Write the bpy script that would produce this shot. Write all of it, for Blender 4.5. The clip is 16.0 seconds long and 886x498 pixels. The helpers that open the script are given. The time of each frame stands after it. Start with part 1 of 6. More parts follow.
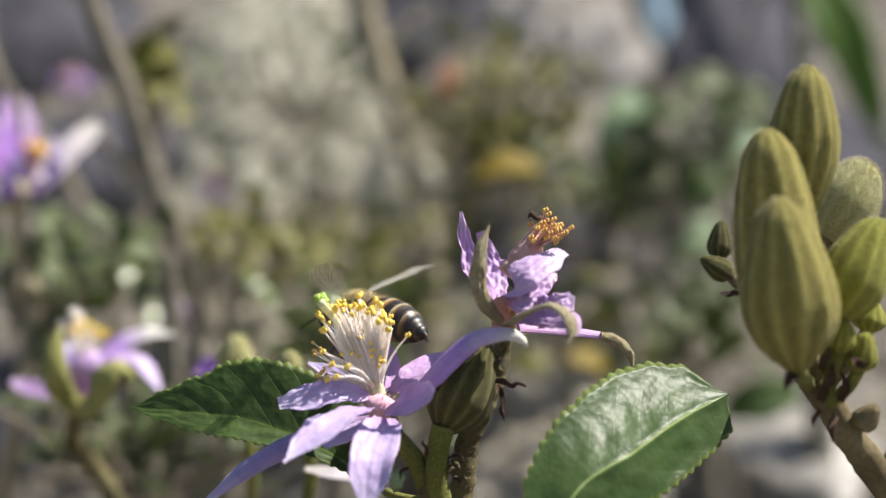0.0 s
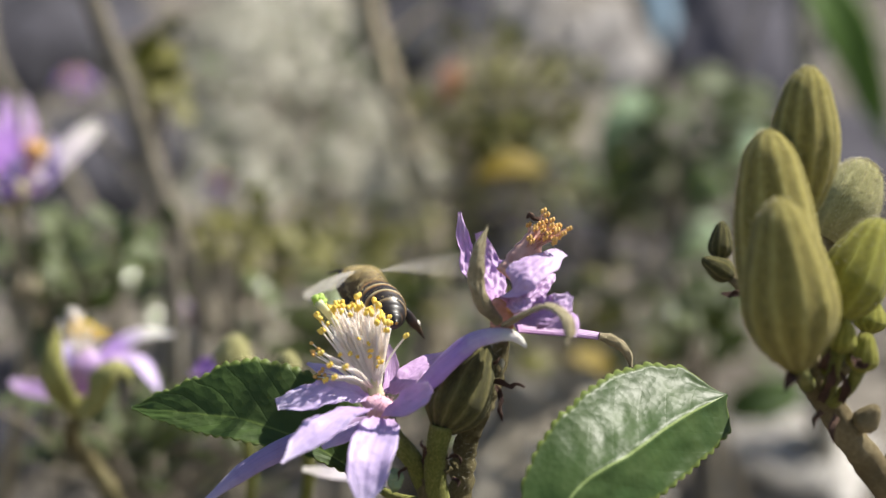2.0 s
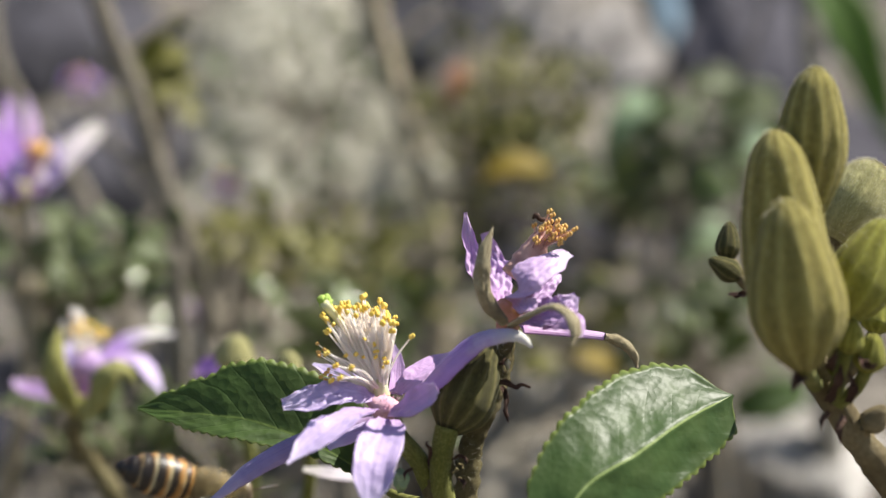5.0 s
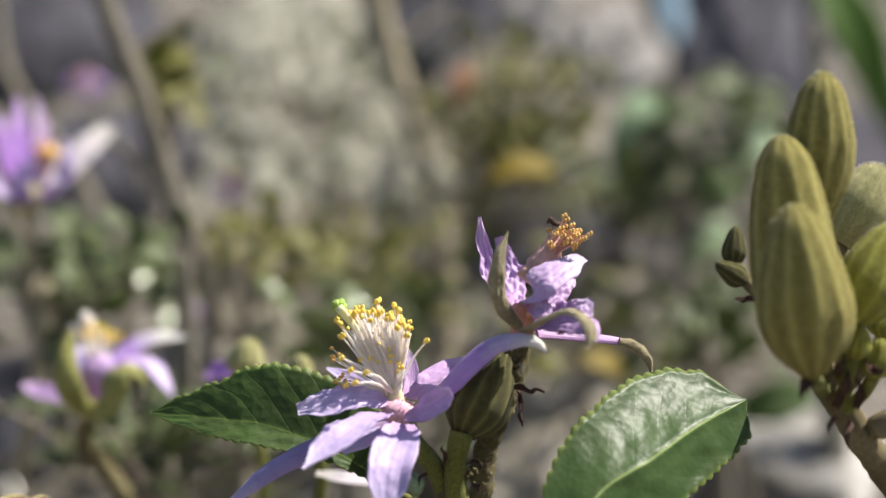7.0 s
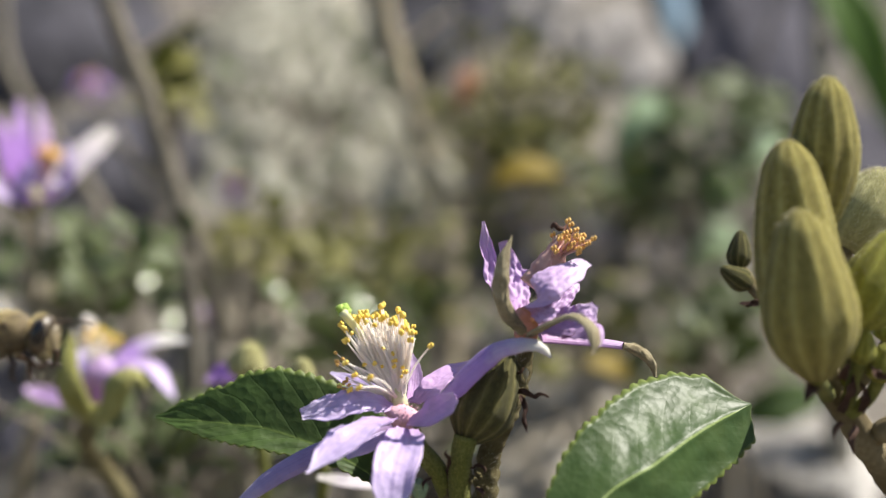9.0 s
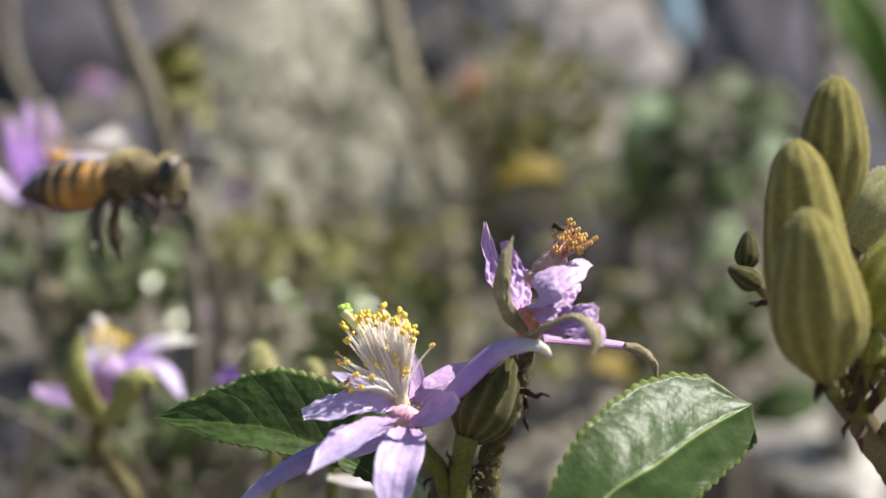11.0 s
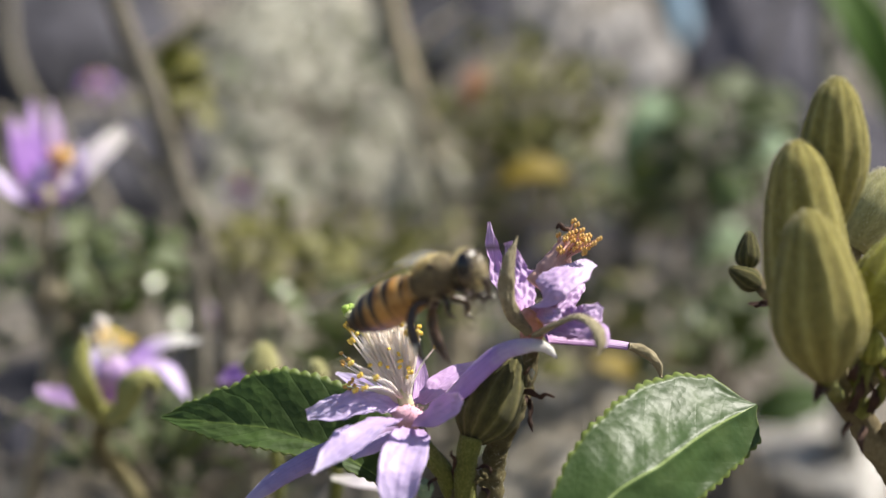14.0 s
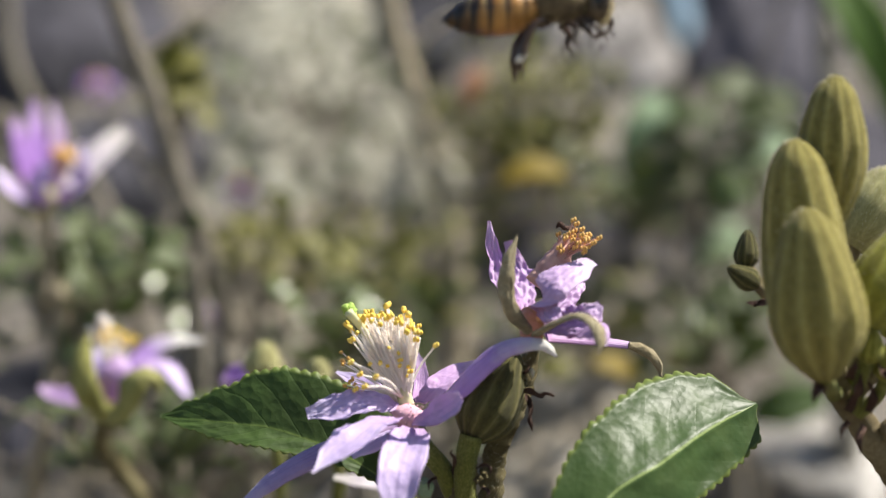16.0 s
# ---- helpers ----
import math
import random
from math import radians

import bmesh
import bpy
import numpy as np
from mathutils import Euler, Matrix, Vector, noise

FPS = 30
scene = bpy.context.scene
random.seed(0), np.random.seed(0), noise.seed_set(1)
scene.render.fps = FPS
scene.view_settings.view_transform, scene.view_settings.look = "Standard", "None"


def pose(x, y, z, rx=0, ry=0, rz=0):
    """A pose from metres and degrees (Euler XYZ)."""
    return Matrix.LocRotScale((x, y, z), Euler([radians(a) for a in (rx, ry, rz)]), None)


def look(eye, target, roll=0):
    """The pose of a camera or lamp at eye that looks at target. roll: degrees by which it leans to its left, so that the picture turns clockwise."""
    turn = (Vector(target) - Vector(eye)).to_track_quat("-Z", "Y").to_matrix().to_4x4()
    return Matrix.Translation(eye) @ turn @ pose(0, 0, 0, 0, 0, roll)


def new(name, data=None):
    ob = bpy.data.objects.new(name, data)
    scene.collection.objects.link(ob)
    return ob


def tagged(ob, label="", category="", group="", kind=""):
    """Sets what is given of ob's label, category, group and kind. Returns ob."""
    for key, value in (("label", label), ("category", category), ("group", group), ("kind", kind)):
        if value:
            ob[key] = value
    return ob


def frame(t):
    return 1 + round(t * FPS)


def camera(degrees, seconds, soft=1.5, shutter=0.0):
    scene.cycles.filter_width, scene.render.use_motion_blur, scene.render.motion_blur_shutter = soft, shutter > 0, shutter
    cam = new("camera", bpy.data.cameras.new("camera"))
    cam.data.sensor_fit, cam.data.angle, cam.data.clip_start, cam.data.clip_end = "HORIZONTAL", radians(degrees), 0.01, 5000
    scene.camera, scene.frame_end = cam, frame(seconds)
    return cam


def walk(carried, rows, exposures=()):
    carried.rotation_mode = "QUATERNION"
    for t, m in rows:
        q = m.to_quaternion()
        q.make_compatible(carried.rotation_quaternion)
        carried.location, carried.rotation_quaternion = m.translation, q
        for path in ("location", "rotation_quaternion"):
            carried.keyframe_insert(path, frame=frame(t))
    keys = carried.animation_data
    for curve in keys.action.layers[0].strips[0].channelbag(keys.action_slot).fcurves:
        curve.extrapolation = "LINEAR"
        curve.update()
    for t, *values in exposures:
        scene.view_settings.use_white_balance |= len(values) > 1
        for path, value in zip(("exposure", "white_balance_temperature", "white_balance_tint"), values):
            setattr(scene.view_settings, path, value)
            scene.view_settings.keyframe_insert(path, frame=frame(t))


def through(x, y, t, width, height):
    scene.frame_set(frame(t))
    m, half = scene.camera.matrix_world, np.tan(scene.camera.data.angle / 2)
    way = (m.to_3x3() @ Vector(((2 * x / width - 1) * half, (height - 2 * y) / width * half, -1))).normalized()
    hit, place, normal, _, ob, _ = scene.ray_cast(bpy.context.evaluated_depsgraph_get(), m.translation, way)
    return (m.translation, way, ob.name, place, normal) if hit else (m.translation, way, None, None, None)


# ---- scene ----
# The camera: a close-up lens, hand-held, with a shallow depth of field.
EYE = Vector((0.0, 0.0, 0.90))
FOCUS = 0.153
cam = camera(25.97, 16.0, soft=1.3, shutter=0.5)
cam.data.dof.use_dof = True
cam.data.dof.focus_distance = FOCUS
cam.data.dof.aperture_fstop = 18.5
CAMERA_ROWS = [
    (0.0, 0.000506, -0.000559, 0.0408, -0.3370),
    (0.5, 0.000617, -0.000506, 0.0338, -0.3223),
    (1.0, 0.000773, -0.000454, 0.0268, -0.2846),
    (1.5, 0.000907, -0.000472, 0.0291, -0.2330),
    (2.0, 0.000922, -0.000489, 0.0315, -0.1804),
    (2.5, 0.000892, -0.000559, 0.0408, -0.1508),
    (3.0, 0.000994, -0.000524, 0.0361, -0.1034),
    (3.5, 0.001219, -0.000437, 0.0245, -0.0566),
    (4.0, 0.001432, -0.000437, 0.0245, -0.0114),
    (6.5, 0.000140, -0.000244, 0.0157, 0.0018),
    (7.0, 0.000131, 0.000000, 0.0000, 0.0175),
    (7.5, 0.000175, 0.000140, 0.0067, 0.0570),
    (8.0, 0.000180, 0.000175, 0.0104, 0.1083),
    (8.5, 0.000087, 0.000314, 0.0002, 0.1212),
    (9.0, -0.000052, 0.000314, 0.0171, 0.1194),
    (11.5, -0.000087, 0.000279, 0.0302, 0.2664),
    (12.0, -0.000176, 0.000314, 0.0255, 0.2883),
    (12.5, -0.000310, 0.000314, 0.0255, 0.2789),
    (13.0, -0.000386, 0.000279, 0.0302, 0.2687),
    (13.5, -0.000327, 0.000297, 0.0278, 0.2766),
    (14.0, -0.000226, 0.000332, 0.0232, 0.2901),
    (14.5, -0.000178, 0.000192, 0.0418, 0.2965),
    (15.0, -0.000151, 0.000122, 0.0511, 0.3001),
    (15.5, -0.000098, 0.000140, 0.0488, 0.3071),
    (16.0, -0.000035, 0.000210, 0.0395, 0.3155),
]
walk(cam, [(t, pose(x, 0.0, 0.9 + z, 90 + tilt, 0, turn)) for t, x, z, tilt, turn in CAMERA_ROWS],
     exposures=[(0.0, 0.90), (16.0, 0.90)])

# ---- light: a high sun from the right, a little behind the flowers, and a clear sky ----
SUN_DIR = Vector((0.57, 0.08, 0.81)).normalized()
world = bpy.data.worlds.new("sky")
scene.world = world
world.use_nodes = True
wn = world.node_tree.nodes
sky = wn.new("ShaderNodeTexSky")
sky.sky_type = "NISHITA"
sky.sun_disc = False
sky.ozone_density = 1.8
sky.sun_elevation = math.asin(SUN_DIR.z)
sky.sun_rotation = math.atan2(SUN_DIR.x, SUN_DIR.y)
wn["Background"].inputs["Strength"].default_value = 0.066
world.node_tree.links.new(sky.outputs["Color"], wn["Background"].inputs["Color"])
sun = new("sun", bpy.data.lights.new("sun", "SUN"))
sun.data.energy = 5.0
sun.data.angle = radians(0.53)
sun.data.color = (1.0, 0.95, 0.86)
sun.matrix_world = look(Vector((0, 0, 3)) + SUN_DIR, (0, 0, 3))


# ---- materials ----
def srgb(r, g, b):
    return tuple(((c / 255 + 0.055) / 1.055) ** 2.4 if c > 10 else c / 255 / 12.92 for c in (r, g, b)) + (1.0,)


class Nodes:
    """A small wrapper to lay out a node material in few lines."""

    def __init__(self, name):
        self.mat = bpy.data.materials.new(name)
        self.mat.use_nodes = True
        self.tree = self.mat.node_tree
        self.bsdf = self.tree.nodes["Principled BSDF"]
        self.out = self.tree.nodes["Material Output"]

    def node(self, kind, **inputs):
        n = self.tree.nodes.new("ShaderNode" + kind)
        for key, value in inputs.items():
            self.put(n.inputs[key.replace("_", " ")], value)
        return n

    def put(self, socket, value):
        if isinstance(value, bpy.types.NodeSocket):
            self.tree.links.new(value, socket)
        else:
            socket.default_value = value

    def coords(self, which="Object"):
        return self.node("TexCoord").outputs[which]

    def noise(self, scale, detail=4.0, rough=0.6, vector=None):
        return self.node("TexNoise", Scale=scale, Detail=detail, Roughness=rough,
                         Vector=vector or self.coords()).outputs["Fac"]

    def ramp(self, fac, *stops):
        n = self.node("ValToRGB", Fac=fac)
        e = n.color_ramp.elements
        while len(e) < len(stops):
            e.new(0.5)
        for el, (at, col) in zip(e, stops):
            el.position, el.color = at, col
        return n.outputs["Color"]

    def math(self, op, a, b=0.0, c=0.0):
        n = self.tree.nodes.new("ShaderNodeMath")
        n.operation = op
        for s, v in zip(n.inputs, (a, b, c)):
            self.put(s, v)
        return n.outputs[0]

    def mix(self, fac, a, b, blend="MIX"):
        n = self.tree.nodes.new("ShaderNodeMix")
        n.data_type, n.blend_type = "RGBA", blend
        self.put(n.inputs[0], fac)
        self.put(n.inputs[6], a)
        self.put(n.inputs[7], b)
        return n.outputs[2]

    def bump(self, height, strength, distance):
        return self.node("Bump", Height=height, Strength=strength, Distance=distance).outputs["Normal"]

    def done(self, colour, rough, normal=None, through=0.0, glow=None, **more):
        self.put(self.bsdf.inputs["Base Color"], colour)
        self.put(self.bsdf.inputs["Roughness"], rough)
        for key, value in more.items():
            self.put(self.bsdf.inputs[key.replace("_", " ")], value)
        if normal is not None:
            self.put(self.bsdf.inputs["Normal"], normal)
        if through:
            tr = self.node("BsdfTranslucent", Color=glow if glow is not None else colour)
            if normal is not None:
                self.put(tr.inputs["Normal"], normal)
            m = self.node("MixShader", Fac=through)
            self.tree.links.new(self.bsdf.outputs[0], m.inputs[1])
            self.tree.links.new(tr.outputs[0], m.inputs[2])
            self.tree.links.new(m.outputs[0], self.out.inputs["Surface"])
        return self.mat


def petal_material(name, base, mid, tip, through=0.4, vein=0.12, turn=(0.35, 0.72), end=0.96):
    """Thin petal tissue: colour along its length, fine lengthwise veins, a silky relief."""
    k = Nodes(name)
    uv = k.node("SeparateXYZ", Vector=k.coords("UV"))
    u, v = uv.outputs[0], uv.outputs[1]
    n = k.noise(900, 5)
    wave = k.math("ADD", v, k.math("MULTIPLY", k.noise(300, 3), 0.10))
    stripes = k.math("MULTIPLY", k.math("SINE", k.math("MULTIPLY", wave, 38.0)), k.noise(500, 3))
    col = k.ramp(k.math("ADD", u, k.math("MULTIPLY", k.math("SUBTRACT", n, 0.5), 0.25)),
                 (0.05, base), (turn[0], mid), (turn[1], mid), (end, tip))
    dark = k.mix(0.45, col, srgb(128, 84, 176), "MULTIPLY")
    col = k.mix(k.math("MULTIPLY", k.math("ADD", k.math("MULTIPLY", stripes, 0.5), 0.5), vein), col, dark)
    keel = k.math("LESS_THAN", k.math("ABSOLUTE", k.math("SUBTRACT", v, 0.5)), 0.02)
    col = k.mix(k.math("MULTIPLY", keel, 0.35), col, dark)
    blot = k.ramp(k.noise(350, 3), (0.35, (0.82, 0.8, 0.86, 1)), (0.6, (1, 1, 1, 1)))
    col = k.mix(1.0, col, blot, "MULTIPLY")
    crumple = k.noise(420, 4, 0.55)
    h = k.math("ADD", k.math("MULTIPLY", stripes, 0.14), k.math("ADD", k.math("MULTIPLY", n, 0.8), k.math("MULTIPLY", crumple, 3.4)))
    glow = k.mix(0.55, col, srgb(196, 150, 236), "MULTIPLY")
    return k.done(col, 0.5, k.bump(h, 0.6, 0.00014), through, glow, Specular_IOR_Level=0.45, Sheen_Weight=0.15)


def leaf_material(name, top, vein_col, rough, through=0.25, quilt=1.0, tone=(0.75, 1.1), relief=1.0, gloss=0.28):
    """A serrated leaf: midrib, side veins that arch forwards, quilted relief between them."""
    k = Nodes(name)
    uv = k.node("SeparateXYZ", Vector=k.coords("UV"))
    u, v = uv.outputs[0], uv.outputs[1]
    side = k.math("ABSOLUTE", k.math("SUBTRACT", v, 0.5))
    n = k.noise(420, 5)
    phase = k.math("ADD", k.math("SUBTRACT", u, k.math("MULTIPLY", side, 0.45)), k.math("MULTIPLY", n, 0.03))
    saw = k.math("ABSOLUTE", k.math("SUBTRACT", k.math("FRACT", k.math("MULTIPLY", phase, 8.0)), 0.5))
    lateral = k.ramp(saw, (0.0, (1, 1, 1, 1)), (0.045, (0, 0, 0, 1)))
    rib = k.ramp(side, (0.006, (1, 1, 1, 1)), (0.016, (0, 0, 0, 1)))
    cells = k.node("TexVoronoi", Scale=1600.0 / max(1.0, quilt), Vector=k.coords()).outputs["Distance"]
    big = k.noise(160, 4)
    lo = tuple(c * tone[0] for c in top[:3]) + (1,)
    hi = tuple(c * tone[1] for c in top[:3]) + (1,)
    col = k.ramp(big, (0.3, lo), (0.7, hi))
    col = k.mix(k.math("MULTIPLY", n, 0.25), col, vein_col)
    col = k.mix(k.math("MULTIPLY", lateral, 0.05 * min(1.0, quilt)), col, vein_col)
    col = k.mix(k.math("MULTIPLY", rib, 0.85), col, vein_col)
    edge = k.ramp(side, (0.462, (0, 0, 0, 1)), (0.495, (1, 1, 1, 1)))
    col = k.mix(k.math("MULTIPLY", edge, 0.4), col, srgb(150, 160, 84))
    h = k.math("ADD", k.math("MULTIPLY", lateral, -0.14 * quilt), k.math("MULTIPLY", saw, 1.0 * quilt))
    h = k.math("ADD", h, k.math("MULTIPLY", cells, 0.6 * relief * max(1.0, quilt)))
    h = k.math("ADD", h, k.math("ADD", k.math("MULTIPLY", n, 0.9 * relief), k.math("MULTIPLY", big, 1.6 * relief * relief * relief)))
    r = k.math("ADD", rough, k.math("MULTIPLY", n, 0.15))
    glow = k.mix(0.5, col, srgb(150, 180, 40))
    return k.done(col, r, k.bump(h, 0.5, 0.00016), through, glow, Specular_IOR_Level=gloss)


def fibre_material(name, lo, mid, hi, scale, stretch, rough=0.9, bump=0.0002, through=0.0, sheen=0.0, uvmap=True):
    """Felt, bark and dry tissue: streaks along the length with speckles over them."""
    k = Nodes(name)
    c = k.node("Mapping", Vector=k.coords("UV" if uvmap else "Object"), Scale=stretch).outputs[0]
    streak = k.noise(scale, 6, 0.7, c)
    speck = k.noise(2600, 3, 0.7)
    blot = k.noise(260, 3)
    f = k.math("ADD", k.math("MULTIPLY", streak, 0.6), k.math("ADD", k.math("MULTIPLY", speck, 0.2), k.math("MULTIPLY", blot, 0.3)))
    col = k.ramp(f, (0.36, lo), (0.54, mid), (0.70, hi))
    h = k.math("ADD", streak, k.math("MULTIPLY", speck, 0.6))
    return k.done(col, rough, k.bump(h, 0.7, bump), through, Sheen_Weight=sheen, Specular_IOR_Level=0.25)


def bud_material(name, lo, mid, hi, ridge=0.5, sheen=0.06):
    """Bud felt: fine streaks along the length, pale on the ridges and dark in the furrows; rib highlights and furrow
    shade are put into the colour.
    """
    k = Nodes(name)
    uv = k.node("SeparateXYZ", Vector=k.coords("UV"))
    c = k.node("Mapping", Vector=k.coords("UV"), Scale=(1.6, 1.2, 1)).outputs[0]
    streak = k.noise(9.0, 6, 0.75, c)
    speck = k.noise(2600, 3, 0.7)
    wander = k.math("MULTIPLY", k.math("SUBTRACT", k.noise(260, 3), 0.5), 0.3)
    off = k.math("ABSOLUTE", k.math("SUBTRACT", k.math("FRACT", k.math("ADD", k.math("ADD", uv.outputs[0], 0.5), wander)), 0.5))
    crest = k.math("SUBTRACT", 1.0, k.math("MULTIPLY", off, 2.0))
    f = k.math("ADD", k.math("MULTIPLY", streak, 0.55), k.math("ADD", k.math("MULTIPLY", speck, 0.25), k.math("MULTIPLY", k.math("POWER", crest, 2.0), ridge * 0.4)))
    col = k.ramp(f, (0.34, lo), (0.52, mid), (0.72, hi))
    h = k.math("ADD", streak, k.math("MULTIPLY", speck, 0.6))
    return k.done(col, 0.9, k.bump(h, 0.8, 0.00035), Sheen_Weight=sheen, Specular_IOR_Level=0.25)


def plain_material(name, lo, hi, scale, rough, bump=0.00005, through=0.0, **more):
    k = Nodes(name)
    n = k.noise(scale, 4)
    return k.done(k.ramp(n, (0.32, lo), (0.68, hi)), rough, k.bump(n, 0.5, bump), through, **more)


M_PETAL = petal_material("lilac_petal", srgb(212, 180, 222), srgb(220, 200, 236), srgb(232, 220, 244), 0.3, 0.36)
M_SEPAL_IN = petal_material("lilac_sepal", srgb(172, 128, 202), srgb(194, 158, 224), srgb(246, 246, 228), 0.3, 0.28, (0.25, 0.42), 0.76)
M_PETAL_VIOLET = petal_material("violet_petal_far", srgb(178, 118, 202), srgb(190, 140, 216), srgb(214, 180, 228), 0.4, 0.14)
M_LEAF_WHITE = petal_material("whitish_sepal", srgb(226, 210, 226), srgb(240, 236, 230), srgb(246, 245, 226), 0.55, 0.03)
# Darker copy for the low left sepal; its shade is put into the colour.
M_SEPAL_SHADED = petal_material("mauve_sepal_shaded", srgb(150, 122, 160), srgb(158, 138, 178), srgb(186, 170, 196), 0.1, 0.12)
M_PETAL_OLD = petal_material("faded_lilac_petal", srgb(216, 164, 196), srgb(222, 192, 228), srgb(234, 216, 238), 0.35, 0.36)
M_PETAL_DARK = petal_material("violet_petal", srgb(204, 160, 204), srgb(210, 174, 218), srgb(226, 200, 230), 0.3, 0.14)
M_SEPAL_DRY = fibre_material("olive_felted_sepal", srgb(88, 80, 58), srgb(148, 136, 106), srgb(200, 188, 156), 7.0, (2.5, 16, 1), sheen=0.05)
M_SEPAL_BG = fibre_material("green_felted_sepal", srgb(104, 104, 50), srgb(140, 138, 76), srgb(176, 172, 118), 6.0, (1.5, 10, 1), sheen=0.05)
M_LEAF = leaf_material("glossy_green_leaf", srgb(37, 62, 30), srgb(140, 158, 96), 0.33, 0.16, 0.3, (0.75, 1.2), 0.6, 0.15)
M_LEAF_DARK = leaf_material("deep_green_leaf", srgb(58, 80, 36), srgb(108, 128, 64), 0.48, 0.26, 1.3, (0.5, 1.4))
M_LEAF_FAR = leaf_material("shrub_leaf", srgb(88, 98, 66), srgb(136, 140, 102), 0.30, 0.35, 1.0, (0.4, 1.6))
M_LEAF_OLIVE = leaf_material("olive_shrub_leaf", srgb(118, 114, 62), srgb(150, 146, 96), 0.38, 0.35, 1.0, (0.5, 1.5))
M_LEAF_GLINT = plain_material("waxy_leaf", srgb(84, 104, 60), srgb(126, 140, 92), 300, 0.2, 0.000001, 0.2, Specular_IOR_Level=0.13)
M_LEAF_PALE = leaf_material("pale_green_leaf", srgb(142, 166, 130), srgb(170, 186, 150), 0.45, 0.2)
M_LEAF_BRIGHT = leaf_material("bright_green_leaf", srgb(74, 108, 36), srgb(130, 150, 76), 0.4, 0.35)
M_LEAF_YELLOW = leaf_material("yellowed_leaf", srgb(142, 120, 38), srgb(150, 132, 66), 0.5, 0.4)
M_LEAF_RUST = leaf_material("rust_brown_leaf", srgb(140, 92, 66), srgb(150, 112, 84), 0.6, 0.3)
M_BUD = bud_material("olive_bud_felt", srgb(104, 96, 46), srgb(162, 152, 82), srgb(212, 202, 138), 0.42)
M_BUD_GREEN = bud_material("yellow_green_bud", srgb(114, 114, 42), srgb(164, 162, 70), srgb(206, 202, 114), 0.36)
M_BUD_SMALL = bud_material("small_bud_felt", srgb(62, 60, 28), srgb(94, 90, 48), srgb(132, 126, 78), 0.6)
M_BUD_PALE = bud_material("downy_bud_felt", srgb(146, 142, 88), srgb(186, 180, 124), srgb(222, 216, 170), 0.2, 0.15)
M_PEDICEL = fibre_material("green_pedicel", srgb(70, 74, 30), srgb(106, 108, 48), srgb(146, 144, 86), 5.0, (8, 6, 1), sheen=0.05)
M_BARK = fibre_material("young_bark", srgb(80, 70, 48), srgb(122, 108, 78), srgb(172, 160, 128), 7.0, (9, 14, 1), bump=0.0003)
M_BARK_TAN = fibre_material("tan_green_bark", srgb(66, 60, 38), srgb(114, 104, 70), srgb(176, 166, 126), 9.0, (12, 20, 1), bump=0.0008)
M_BARK_PALE = fibre_material("grey_tan_bark", srgb(120, 108, 88), srgb(158, 146, 122), srgb(190, 180, 156), 5.0, (6, 60, 1))
M_BARK_ASH = fibre_material("ash_grey_bark", srgb(84, 81, 73), srgb(114, 110, 100), srgb(140, 136, 124), 5.0, (6, 60, 1))
M_BARK_GREY = fibre_material("grey_bark", srgb(92, 86, 76), srgb(128, 120, 106), srgb(158, 150, 134), 5.0, (6, 60, 1))
M_BRACT = fibre_material("dry_bract", srgb(40, 28, 24), srgb(74, 54, 46), srgb(116, 92, 78), 6.0, (4, 8, 1))
M_FILAMENT = plain_material("white_filament", srgb(250, 242, 234), srgb(255, 252, 248), 500, 0.45, through=0.5)
M_FILAMENT_OLD = plain_material("pink_filament", srgb(196, 148, 140), srgb(222, 184, 172), 500, 0.6, through=0.25)
M_ANTHER = plain_material("yellow_anther", srgb(232, 190, 66), srgb(246, 220, 112), 1800, 0.75, 0.00008)
M_ANTHER_OLD = plain_material("orange_anther", srgb(200, 148, 70), srgb(232, 192, 116), 1800, 0.8, 0.00008)
M_STYLE = plain_material("pale_green_style", srgb(214, 214, 156), srgb(236, 234, 194), 600, 0.5, through=0.25)
M_STIGMA = plain_material("green_stigma", srgb(140, 172, 62), srgb(180, 206, 100), 2200, 0.7, 0.0001)
M_OVARY = plain_material("pink_receptacle", srgb(190, 138, 160), srgb(220, 182, 192), 900, 0.7, 0.0001)
M_HAIR = plain_material("white_hair", srgb(196, 190, 160), srgb(222, 216, 190), 500, 0.6, through=0.3)


# ---- mesh tools ----
class Geo:
    """Vertices, faces and surface coordinates of one mesh, in world metres."""

    def __init__(self):
        self.verts, self.faces, self.uvs = [], [], []

    def grid(self, rows, uv, closed=False):
        """A sheet of rows of points; closed joins the last column to the first."""
        base, nu, nv = len(self.verts), len(rows), len(rows[0])
        for r in rows:
            self.verts.extend(r)
        for i in range(nu - 1):
            for j in range(nv if closed else nv - 1):
                k = (j + 1) % nv
                self.faces.append((base + i * nv + j, base + i * nv + k, base + (i + 1) * nv + k, base + (i + 1) * nv + j))
                j2 = j + 1
                self.uvs.append((uv(i, j), uv(i, j2), uv(i + 1, j2), uv(i + 1, j)))

    def cap(self, ring_start, count, flip=False):
        f = list(range(ring_start, ring_start + count))
        self.faces.append(tuple(f[::-1] if flip else f))
        self.uvs.append(tuple((0.5, 0.5) for _ in f))


